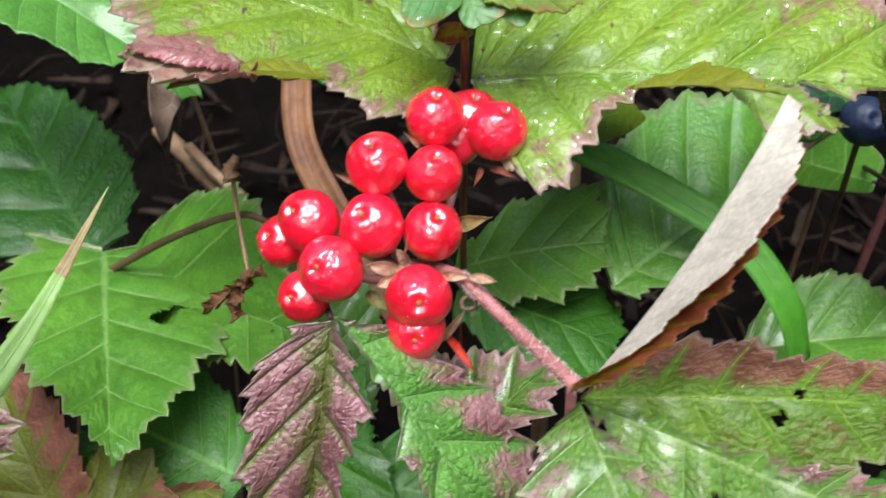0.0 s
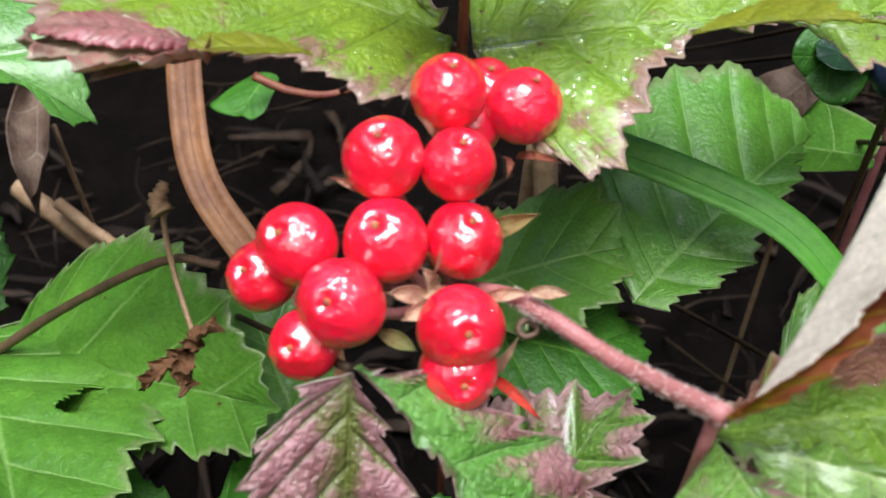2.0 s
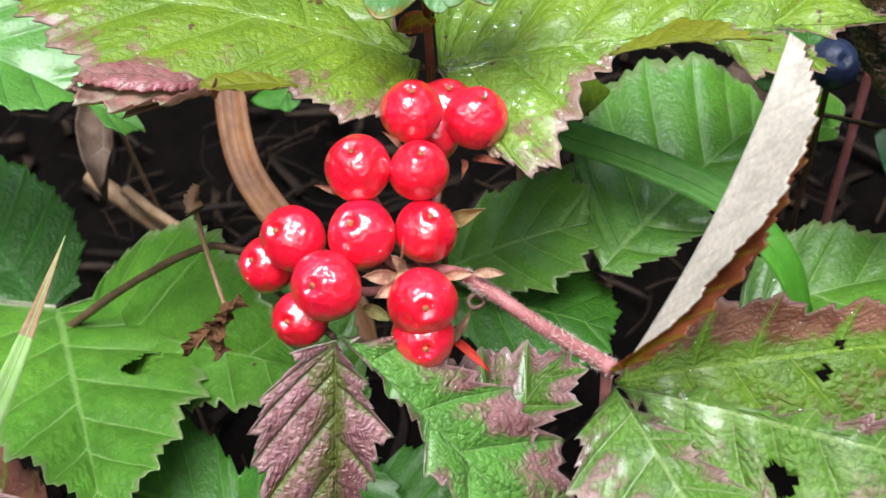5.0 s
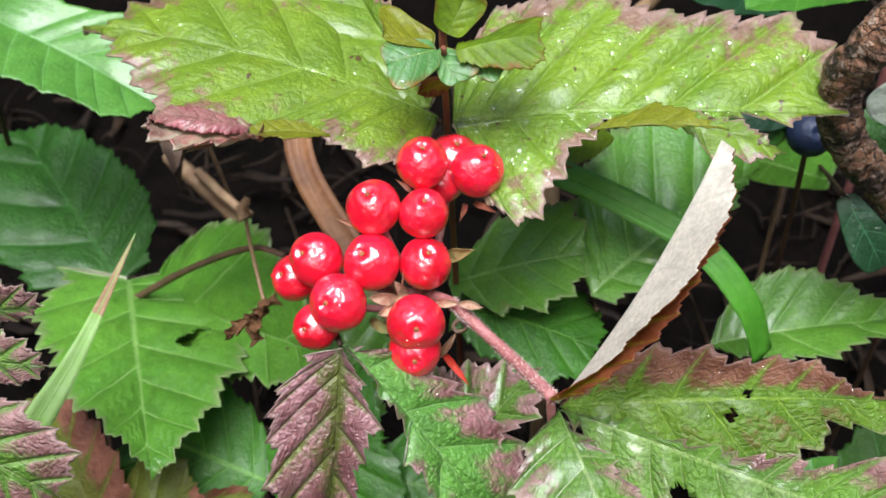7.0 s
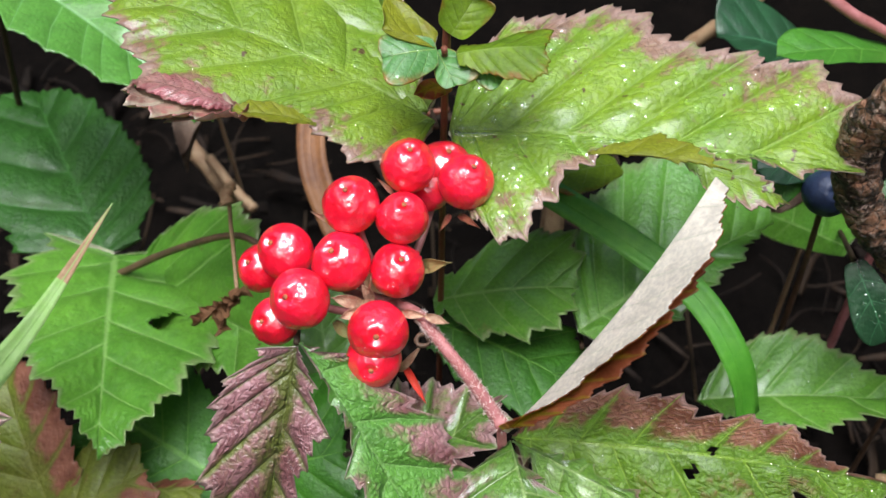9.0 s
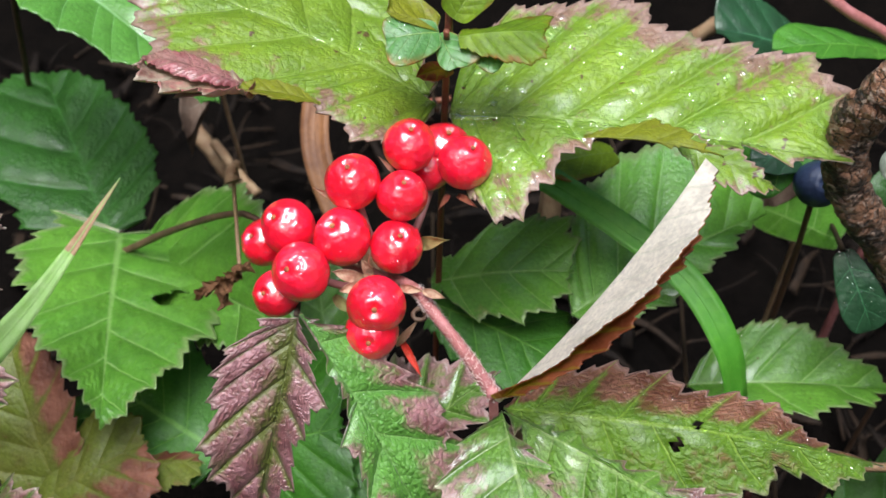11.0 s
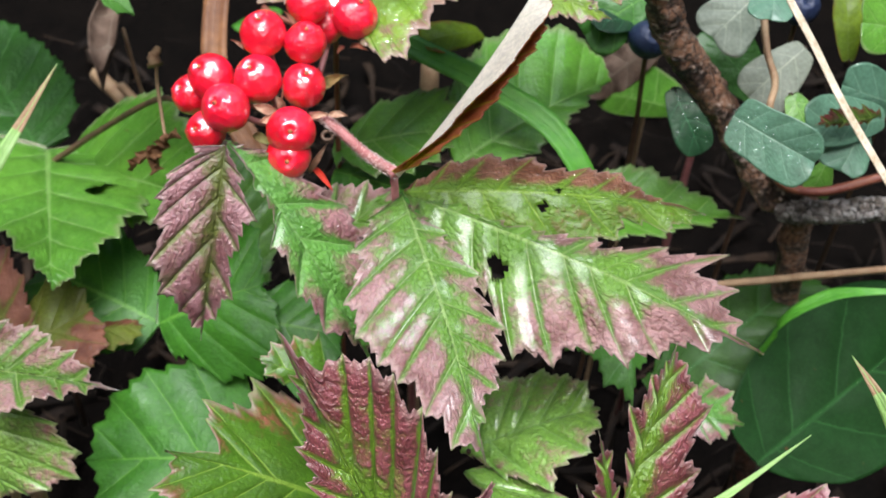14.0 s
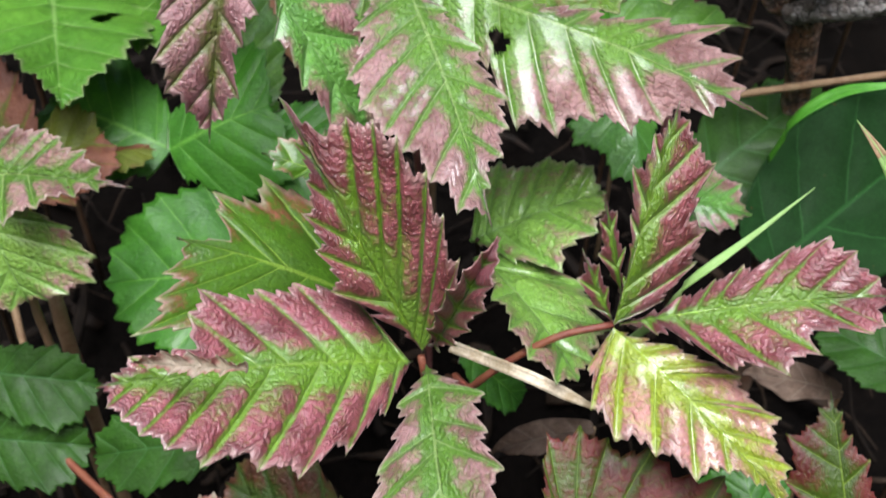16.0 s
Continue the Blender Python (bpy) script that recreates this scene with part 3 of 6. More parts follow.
        keep &= np.hypot(d[..., 0], d[..., 1]) > hr * (1 + 0.28 * np.sin(2 * th + seed) + 0.16 * np.sin(3 * th + 2 * seed) + 0.1 * np.sin(7 * th))
    total = (nu + 1) * cols
    ii, jj = np.nonzero(keep)
    a0 = ii * cols + jj
    top = np.stack([a0, a0 + cols, a0 + cols + 1, a0 + 1], axis=1)
    if flip_n:
        top = top[:, ::-1]
    bot = top[:, ::-1] + total
    edges = {}
    for f4 in top.tolist():
        for k in range(4):
            e = (f4[k], f4[(k + 1) % 4])
            if (e[1], e[0]) in edges:
                del edges[(e[1], e[0])]
            else:
                edges[e] = 1
    seam = (nv, nv + 1)
    rims = [(e[1], e[0], e[0] + total, e[1] + total) for e in edges if not (e[0] % cols in seam and e[1] % cols in seam)]
    verts = np.vstack([grid.reshape(-1, 3), low.reshape(-1, 3)])
    faces = top.tolist() + bot.tolist() + rims
    fm = [0] * len(top) + [1] * len(bot) + [0] * len(rims)
    SURFACES.append((grid, nor, nv))
    return part(name, verts, faces, [STYLES[style], STYLES[under] if under else UNDER], parent, label, np.vstack([uvs.reshape(-1, 2)] * 2), fm)


def water_mat():
    m, nt, b = mat_new("water")
    b.inputs["Transmission Weight"].default_value, b.inputs["IOR"].default_value, b.inputs["Roughness"].default_value = 1.0, 1.33, 0.02
    b.inputs["Base Color"].default_value = (0.97, 1.0, 1.0, 1)
    b.inputs["Coat Weight"].default_value, b.inputs["Coat Roughness"].default_value = 1.0, 0.02
    return m


WATER = water_mat()


def droplets(parent, count, r0, r1, seed, u0=0.1, u1=0.9, which=-1):
    """Beads of water lying on the leaf blade built last."""
    grid, nor, nv = SURFACES[which]
    rng = np.random.RandomState(seed)
    verts, faces = [], []
    for _ in range(count):
        i, j = int(rng.uniform(u0, u1) * (grid.shape[0] - 1)), int(rng.uniform(0.06, 0.94) * 2 * nv)
        p, n = grid[i, j], nor[i, j]
        r = r0 + (r1 - r0) * rng.uniform() ** 2.5
        x = np.cross(n, (0.2, 0.9, 0.3))
        x /= np.linalg.norm(x)
        y = np.cross(n, x)
        ex = rng.uniform(0.8, 1.3)
        k0, rings, seg = len(verts), 5, 10
        for a in range(rings):
            th = math.pi / 2 * a / rings
            for k in range(seg):
                ph = 2 * math.pi * k / seg
                verts.append(p + r * (math.cos(th) * (math.cos(ph) * x * ex + math.sin(ph) * y) + (0.5 * math.sin(th) - 0.12) * n))
        verts.append(p + r * 0.38 * n)
        for a in range(rings - 1):
            for k in range(seg):
                k2 = (k + 1) % seg
                faces.append((k0 + a * seg + k, k0 + a * seg + k2, k0 + (a + 1) * seg + k2, k0 + (a + 1) * seg + k))
        for k in range(seg):
            faces.append((k0 + (rings - 1) * seg + k, k0 + (rings - 1) * seg + (k + 1) % seg, len(verts) - 1))
    ob = tagged(part("rain_water", verts, faces, WATER, parent), "clear beads of rain water", kind="stuff")
    ob.visible_shadow = False
    return ob


def water_line(parent, u0, u1, r, side=0, which=-1, seed=5):
    """Rain water lying in the groove of the midrib."""
    grid, nor, nv = SURFACES[which]
    n = grid.shape[0] - 1
    idx = np.linspace(u0 * n, u1 * n, 46).astype(int)
    rng = np.random.RandomState(seed)
    verts, faces = [], []
    for c, i in enumerate(idx):
        f = c / (len(idx) - 1)
        w = r * (0.55 + 0.45 * math.sin(11 * f + seed) * math.sin(5 * f + 1)) * min(1, 6 * f, 6 * (1 - f)) + 0.00005
        p, nn = grid[i, nv + side], nor[i, nv + side]
        d = grid[i, nv + side + 2] - grid[i, nv + side - 2]
        d /= np.linalg.norm(d)
        for k in range(7):
            a = math.pi * k / 6
            verts.append(p + d * w * math.cos(a) + nn * (w * 0.45 * math.sin(a) - 0.00006))
    for c in range(len(idx) - 1):
        for k in range(6):
            faces.append((c * 7 + k, (c + 1) * 7 + k, (c + 1) * 7 + k + 1, c * 7 + k + 1))
    ob = part("water_film", verts, faces, WATER, parent, "thin line of rain water")
    ob.visible_shadow = False
    return ob


def hairs(parent, points, r, length, count, mat, seed=1):
    """Short fine hairs standing off a stalk."""
    c = spline(points, 200)
    tan = np.gradient(c, axis=0)
    rng = np.random.RandomState(seed)
    verts, faces = [], []
    for _ in range(count):
        i = rng.randint(0, 199)
        d = np.cross(tan[i], rng.normal(size=3))
        d /= np.linalg.norm(d) + 1e-12
        s = np.cross(tan[i], d)
        s /= np.linalg.norm(s) + 1e-12
        p = c[i] + d * r * 0.9
        ln = length * rng.uniform(0.5, 1.2)
        k = len(verts)
        verts += [p + s * 0.00006, p - s * 0.00006, p + d * 0.00006, p + d * ln + tan[i] / np.linalg.norm(tan[i]) * ln * rng.uniform(-0.4, 0.4)]
        faces += [(k, k + 1, k + 3), (k + 1, k + 2, k + 3), (k + 2, k, k + 3)]
    return tagged(part("hairs", verts, faces, mat, parent, smooth=False), "fine pale hairs", kind="stuff")


def stem(parent, points, r0, r1, mat, name="petiole", n=24, sides=8, rough=0.04, label="", seed=3):
    v, f = tube(points, r0, r1, n, sides, rough, seed)
    return part(name, v, f, mat, parent, label)


def blade(name, points, width, mat, label, side, fold=0.35, point=0.5, dry=0.0, category="grass"):
    """A grass blade: a folded ribbon with thickness that narrows to its tip."""
    n = 40
    c = spline(points, n)
    tan = np.gradient(c, axis=0)
    tan /= np.linalg.norm(tan, axis=1)[:, None]
    sd = np.array(side, dtype=float)
    verts, faces = [], []
    for i in range(n):
        x = sd - np.dot(sd, tan[i]) * tan[i]
        x /= np.linalg.norm(x)
        up = np.cross(tan[i], x)
        if np.dot(up, VIEW) < 0:
            up = -up
        f = i / (n - 1)
        w = width / 2 * min(1, (1 - f) / point + 0.02)
        for k in (-1, -0.5, 0, 0.5, 1):
            verts.append(c[i] + x * w * k + up * w * fold * abs(k))
        for k in (1, 0.5, 0, -0.5, -1):
            verts.append(c[i] + x * w * k * 0.98 + up * (w * fold * abs(k) - 0.0003))
    for i in range(n - 1):
        for k in range(10):
            k2 = (k + 1) % 10
            faces.append((i * 10 + k, i * 10 + k2, (i + 1) * 10 + k2, (i + 1) * 10 + k))
    faces += [tuple(range(10))[::-1], tuple((n - 1) * 10 + k for k in range(10))]
    cut = 10 * int((n - 1) * (1 - dry)) if dry else len(faces)
    ob = thing(name, points[0], label, category, "grass blades" if category == "grass" else "")
    part("blade", verts, faces[:cut], mat, ob)
    v, f = tube(points, width * 0.05, width * 0.02, n, 6)
    part("midrib", v, f, mat, ob)
    if dry:
        part("dry_tip", verts, faces[cut:-2], TAN, ob, "dry brown tip")
    return ob


# ---- plants ----
ob = thing("bramble_leaf", (-0.0213, 0.4120, -0.1040), "lime green bramble leaf with browned ragged edges, wet", "leaf", "bramble leaves")
stem(ob, [(-0.0213, 0.4120, -0.1040), (-0.0096, 0.2748, 0.0145), (0.0021, 0.1376, 0.1370)], 0.0006, 0.0005, SHADESTEM, "petiole")
leaflet(ob, (0.0019, 0.1383, 0.1376), (-0.0589, 0.1546, 0.1480), (-0.0235, 0.1268, 0.1438), (-0.0360, 0.1713, 0.1437), style="lime", arch=0.05, teeth=0.22, seed=2, pleat=0.08, res=1.3, curl=-0.1, tips1=((0.007, 0.135), (0.046, 0.218), (0.145, 0.251), (0.252, 0.229), (0.351, 0.245), (0.568, 0.384), (0.688, 0.299), (0.79, 0.193), (0.896, 0.109),), tips2=((0.43, 0.383), (0.642, 0.391), (0.823, 0.297), (0.938, 0.157),))
water_line(ob, 0.2, 0.85, 0.0009, 0)
droplets(ob, 70, 0.0002, 0.0008, 1)
leaflet(ob, (0.0006, 0.1403, 0.1379), (-0.0199, 0.1897, 0.1418), (-0.0042, 0.1589, 0.1439), (-0.0361, 0.1696, 0.1424), style="lime", veins=6, seed=3, pleat=0.08, res=1.0, teeth=0.15)
leaflet(ob, (0.0043, 0.1377, 0.1371), (0.0706, 0.1321, 0.1387), (0.0436, 0.1581, 0.1431), (0.0179, 0.1163, 0.1340), style="lime", teeth=0.24, arch=0.03, seed=4, pleat=0.09, res=1.4, tips1=((0.013, 0.239), (0.111, 0.372), (0.218, 0.4), (0.361, 0.443), (0.466, 0.41), (0.58, 0.324), (0.736, 0.31), (0.897, 0.314), (0.994, 0.214),), tips2=((0.095, 0.253), (0.171, 0.315), (0.234, 0.295), (0.294, 0.187), (0.367, 0.083), (0.495, 0.04, 0.1), (0.696, 0.027, 0.1), (0.856, 0.045),))
water_line(ob, 0.10, 0.5, 0.0009, -1)
droplets(ob, 260, 0.00025, 0.0010, 2)
leaflet(ob, (0.0369, 0.1302, 0.1428), (0.0574, 0.1222, 0.1411), (0.0417, 0.1204, 0.1398), (0.0456, 0.1290, 0.1428), style="lime", teeth=0.15, seed=5, tips1=((0.289, 0.085), (0.517, 0.24), (0.781, 0.178), (0.925, 0.105),), tips2=((0.322, 0.15), (0.653, 0.158), (0.845, 0.089),))
leaflet(ob, (0.0261, 0.1256, 0.1453), (0.0475, 0.1228, 0.1468), (0.0398, 0.1295, 0.1458), (0.0388, 0.1233, 0.1460), style="yellow", teeth=0.1, seed=6, under='yellow', tips1=((0.182, 0.14), (0.486, 0.292), (0.711, 0.193),), tips2=((0.279, 0.021), (0.632, 0.04), (0.86, 0.019),))
leaflet(ob, (-0.0260, 0.1279, 0.1460), (-0.0446, 0.1295, 0.1473), (-0.0381, 0.1218, 0.1463), (-0.0369, 0.1310, 0.1473), style="blush", veins=5, teeth=0.25, seed=90, curl=0.4, arch=0.12, label='upturned pale pink leaf edge')
leaflet(ob, (-0.0282, 0.1266, 0.1488), (-0.0439, 0.1289, 0.1507), (-0.0369, 0.1313, 0.1501), (-0.0358, 0.1250, 0.1502), style="plum", veins=6, teeth=0.12, seed=99, curl=-0.3, arch=0.06, label='plum-red rolled leaf edge', pk=0.4, b0=0.3)
leaflet(ob, (-0.0156, 0.1273, 0.1455), (-0.0293, 0.1265, 0.1474), (-0.0233, 0.1300, 0.1464), (-0.0224, 0.1240, 0.1480), style="yellow", veins=5, teeth=0.1, seed=100, under='yellow', b0=0.2, label='olive yellow folded leaf edge')

ob = thing("bilberry_sprig", (0.0053, 0.1430, -0.1040), "small bright green round-leaved sprig with reddened rims", "sprig", "")
stem(ob, [(0.0053, 0.1430, -0.1040), (0.0033, 0.1390, 0.1369), (0.0036, 0.1388, 0.1457), (0.0033, 0.1338, 0.1570)], 0.0007, 0.0005, REDSTEM, "stalk")
leaflet(ob, (0.0021, 0.1349, 0.1558), (-0.0058, 0.1317, 0.1560), (-0.0017, 0.1279, 0.1540), (-0.0024, 0.1367, 0.1574), style="sprigdark", veins=5, smoothrim=True, pk=0.45, b0=0.5, seed=7, pleat=0.02, label='round green leaf')
droplets(ob, 8, 0.0002, 0.0006, 31, 0.5, 0.9)
leaflet(ob, (0.0017, 0.1352, 0.1560), (-0.0063, 0.1359, 0.1581), (-0.0030, 0.1430, 0.1561), (-0.0023, 0.1343, 0.1567), style="yellow", veins=5, smoothrim=True, pk=0.55, b0=0.3, seed=8, pleat=0.04, curl=0.2)
leaflet(ob, (0.0041, 0.1375, 0.1565), (0.0073, 0.1414, 0.1610), (0.0001, 0.1394, 0.1596), (0.0104, 0.1391, 0.1590), style="sprig", veins=5, smoothrim=True, pk=0.6, b0=0.5, pw=0.6, seed=10, pleat=0.04, curl=0.2)
leaflet(ob, (0.0051, 0.1338, 0.1561), (0.0184, 0.1348, 0.1578), (0.0114, 0.1421, 0.1536), (0.0122, 0.1290, 0.1545), style="sprig", veins=6, teeth=0.06, pk=0.6, b0=0.35, pw=0.6, seed=11, pleat=0.05, arch=0.04)
leaflet(ob, (0.0067, 0.1351, 0.1545), (0.0123, 0.1319, 0.1530), (0.0113, 0.1345, 0.1552), (0.0085, 0.1314, 0.1527), style="sprigdark", veins=5, smoothrim=True, seed=12, res=0.8, pk=0.5)
leaflet(ob, (0.0021, 0.1355, 0.1550), (0.0053, 0.1301, 0.1530), (0.0022, 0.1315, 0.1530), (0.0082, 0.1339, 0.1547), style="sprigdark", veins=4, smoothrim=True, pk=0.5, b0=0.4, seed=9, pleat=0.02)
leaflet(ob, (0.0039, 0.1398, 0.1442), (-0.0013, 0.1353, 0.1459), (0.0014, 0.1388, 0.1460), (0.0009, 0.1338, 0.1458), style="rust", veins=4, smoothrim=True, seed=13, res=0.8, pk=0.5, arch=0.15, label='small brown bud scale')

ob = thing("bramble_leaf", (-0.1198, 0.2211, -0.1040), "pale wet bramble leaf with a deep midrib", "leaf", "bramble leaves")
stem(ob, [(-0.1198, 0.2211, -0.1040), (-0.1148, 0.2161, 0.0183), (-0.0998, 0.2011, 0.1166)], 0.0009, 0.0007, SHADESTEM, "petiole")
leaflet(ob, (-0.1047, 0.2007, 0.1195), (-0.0465, 0.1718, 0.1007), (-0.0683, 0.1676, 0.1101), (-0.0619, 0.1948, 0.1114), style="pale", seed=14, arch=0.05, teeth=0.06, fine=0.2, tips1=((0.198, 0.167), (0.4, 0.229), (0.536, 0.221), (0.631, 0.175), (0.708, 0.173), (0.779, 0.122), (0.832, 0.02), (0.924, 0.078), (0.979, 0.078),), tips2=((0.024, 0.123), (0.216, 0.153), (0.457, 0.178), (0.609, 0.249), (0.754, 0.25), (0.896, 0.158),))

ob = thing("bramble_leaf", (-0.1317, 0.3339, -0.1040), "bright green bramble leaf with a bitten hole", "leaf", "bramble leaves")
stem(ob, [(-0.1317, 0.3339, -0.1040), (-0.1002, 0.2494, -0.0250), (-0.0688, 0.1650, 0.0580)], 0.0006, 0.0005, SHADESTEM, "petiole")
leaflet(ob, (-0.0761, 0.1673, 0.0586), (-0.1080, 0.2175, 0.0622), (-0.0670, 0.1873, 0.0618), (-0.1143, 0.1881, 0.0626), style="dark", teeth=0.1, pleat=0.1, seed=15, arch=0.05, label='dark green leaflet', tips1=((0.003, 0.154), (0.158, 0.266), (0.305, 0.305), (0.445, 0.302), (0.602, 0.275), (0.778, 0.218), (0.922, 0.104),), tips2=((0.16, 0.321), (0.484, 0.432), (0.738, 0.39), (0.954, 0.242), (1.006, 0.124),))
leaflet(ob, (-0.0735, 0.1666, 0.0606), (-0.0567, 0.1036, 0.0791), (-0.0422, 0.1288, 0.0737), (-0.0881, 0.1406, 0.0731), style="mid", teeth=0.18, pleat=0.1, seed=16, arch=0.05, res=2.0, tips1=((0.056, 0.312), (0.249, 0.446), (0.411, 0.443), (0.55, 0.392), (0.717, 0.323), (0.839, 0.225), (0.925, 0.154), (0.974, 0.07),), tips2=((-0.075, 0.244), (0.231, 0.349), (0.427, 0.304), (0.622, 0.27), (0.74, 0.198), (0.854, 0.112), (0.94, 0.049),), holes=((0.487, 0.613, 0.0029), (0.467, 0.776, 0.0016),))
leaflet(ob, (-0.0682, 0.1633, 0.0579), (-0.0231, 0.1293, 0.0795), (-0.0390, 0.1661, 0.0843), (-0.0509, 0.1239, 0.0650), style="mid", pleat=0.1, seed=17, teeth=0.07, tips1=((0.033, 0.118), (0.103, 0.197), (0.291, 0.345), (0.469, 0.405), (0.632, 0.364), (0.835, 0.244), (0.95, 0.115),), tips2=((0.383, 0.164), (0.691, 0.202), (0.875, 0.176), (1.01, 0.135),))

ob = thing("bramble_leaf", (-0.0658, 0.3306, -0.1040), "purple-tinged bramble leaf hanging under the berries", "leaf", "bramble leaves")
stem(ob, [(-0.0658, 0.3306, -0.1040), (-0.0407, 0.2151, 0.0094), (-0.0155, 0.0995, 0.1268)], 0.0006, 0.0005, SHADESTEM, "petiole")
leaflet(ob, (-0.0152, 0.0984, 0.1273), (-0.0212, 0.0809, 0.0911), (-0.0292, 0.0852, 0.1099), (-0.0098, 0.0918, 0.1184), style="winedeep", teeth=0.26, pleat=0.08, phi=(66, 30), seed=18, res=1.2, label='wine-purple leaflet', tips1=((0.018, 0.154), (0.158, 0.262), (0.269, 0.301), (0.387, 0.289), (0.586, 0.3), (0.731, 0.228), (0.83, 0.116), (0.913, 0.052),), tips2=((0.141, 0.109), (0.313, 0.197), (0.473, 0.135), (0.724, 0.132), (0.856, 0.061),))
leaflet(ob, (-0.0146, 0.0984, 0.1284), (0.0123, 0.0747, 0.0934), (0.0031, 0.0961, 0.1148), (-0.0108, 0.0817, 0.1140), style="winefew", teeth=0.12, pleat=0.1, seed=19, res=1.3, tips1=((0.187, 0.189), (0.46, 0.258), (0.677, 0.268), (0.895, 0.155),), tips2=((0.201, 0.034), (0.345, 0.051), (0.409, 0.119), (0.615, 0.135), (0.797, 0.119),))
droplets(ob, 60, 0.00012, 0.0003, 4)
leaflet(ob, (0.0014, 0.0898, 0.1040), (0.0170, 0.1004, 0.1158), (0.0129, 0.0856, 0.1094), (0.0024, 0.1026, 0.1080), style="winehalf", teeth=0.25, pleat=0.14, seed=20, res=1.2, tips1=((0.369, 0.262), (0.75, 0.298), (0.947, 0.195),), tips2=((0.069, 0.692), (0.387, 0.738), (0.625, 0.508), (0.85, 0.275),))

ob = thing("bramble_leaf", (0.0257, 0.1016, -0.1040), "large green and purple bramble leaf with one leaflet curled up", "leaf", "bramble leaves")
stem(ob, [(0.0257, 0.1016, -0.1040), (0.0232, 0.0966, 0.0286), (0.0157, 0.0816, 0.1371)], 0.0009, 0.0007, PINK, "petiole")
leaflet(ob, (0.0165, 0.0792, 0.1390), (0.0408, 0.1050, 0.1632), (0.0299, 0.0841, 0.1546), (0.0320, 0.0840, 0.1525), style='rust', teeth=0.2, pleat=0.03, arch=0.05, twist=0.45, seed=21, res=1.3, phi=(62, 44), label='folded leaflet showing its pale underside', fine=0.4, tips1=((0.08, 0.06), (0.17, 0.11), (0.27, 0.155), (0.38, 0.19), (0.49, 0.215), (0.6, 0.225), (0.7, 0.22), (0.79, 0.185), (0.88, 0.12), (0.95, 0.06)), tips2=((0.08, 0.08), (0.17, 0.13), (0.26, 0.165), (0.36, 0.185), (0.46, 0.19), (0.58, 0.185), (0.7, 0.16), (0.8, 0.13), (0.9, 0.07)))
leaflet(ob, (0.0176, 0.0830, 0.1310), (0.0784, 0.0554, 0.1226), (0.0612, 0.0760, 0.1260), (0.0373, 0.0569, 0.1177), style="winebrown", teeth=0.28, pleat=0.06, seed=22, res=1.4, tips1=((0.164, 0.055), (0.343, 0.052), (0.504, 0.094), (0.684, 0.179, 0.4), (0.836, 0.243, 0.9), (0.891, 0.142, 0.6), (0.927, 0.062, 0.4),), tips2=((0.167, 0.146), (0.278, 0.168), (0.44, 0.292), (0.54, 0.27), (0.615, 0.196), (0.708, 0.197), (0.768, 0.141), (0.874, 0.069),), holes=((0.308, -0.547, 0.0018), (0.301, -1.098, 0.0018),))
leaflet(ob, (0.0175, 0.0834, 0.1312), (0.0716, 0.0817, 0.1293), (0.0434, 0.0931, 0.1295), (0.0446, 0.0757, 0.1259), style="greenbrown", teeth=0.25, pleat=0.06, seed=94, res=1.2, holes=((0.45, -0.25, 0.0008), (0.5, 0.1, 0.0007)), tips1=((0.047, 0.068), (0.159, 0.17), (0.294, 0.21), (0.438, 0.196), (0.618, 0.156), (0.722, 0.132), (0.782, 0.071), (0.848, 0.021),), tips2=((0.082, 0.106), (0.243, 0.197), (0.411, 0.251), (0.557, 0.222), (0.703, 0.138, 0.3), (0.87, 0.098), (0.948, 0.055),))
droplets(ob, 90, 0.00015, 0.0005, 3, 0.3, 0.95)
leaflet(ob, (0.0173, 0.0830, 0.1310), (0.0311, 0.0370, 0.1169), (0.0091, 0.0572, 0.1238), (0.0331, 0.0614, 0.1227), style="winehalf", teeth=0.26, pleat=0.06, seed=23, res=1.4, tips1=((0.079, 0.152), (0.192, 0.237), (0.377, 0.313), (0.507, 0.308), (0.616, 0.26), (0.688, 0.213), (0.82, 0.159), (0.94, 0.105),), tips2=((0.201, 0.116), (0.378, 0.177), (0.59, 0.197), (0.693, 0.159), (0.785, 0.109), (0.878, 0.035),))

ob = thing("bramble_leaf", (0.0929, 0.3209, -0.1040), "mid green serrated bramble leaf over dark litter", "leaf", "bramble leaves")
stem(ob, [(0.0929, 0.3209, -0.1040), (0.0744, 0.2259, -0.0171), (0.0559, 0.1308, 0.0738)], 0.0006, 0.0005, SHADESTEM, "petiole")
leaflet(ob, (0.0559, 0.1308, 0.0738), (0.1018, 0.1329, 0.0754), (0.0726, 0.1452, 0.0799), (0.0789, 0.1217, 0.0777), style="mid", teeth=0.14, seed=24, tips1=((0.062, 0.12), (0.153, 0.23), (0.3, 0.301), (0.423, 0.316), (0.533, 0.278), (0.683, 0.184), (0.832, 0.098),), tips2=((0.113, 0.119), (0.29, 0.201), (0.519, 0.237), (0.784, 0.127),))
droplets(ob, 14, 0.0002, 0.0007, 8)

ob = thing("bramble_leaf", (0.0466, 0.3281, -0.1040), "pleated mid green bramble leaf", "leaf", "bramble leaves")
stem(ob, [(0.0466, 0.3281, -0.1040), (0.0391, 0.2300, -0.0105), (0.0316, 0.1319, 0.0870)], 0.0006, 0.0005, SHADESTEM, "petiole")
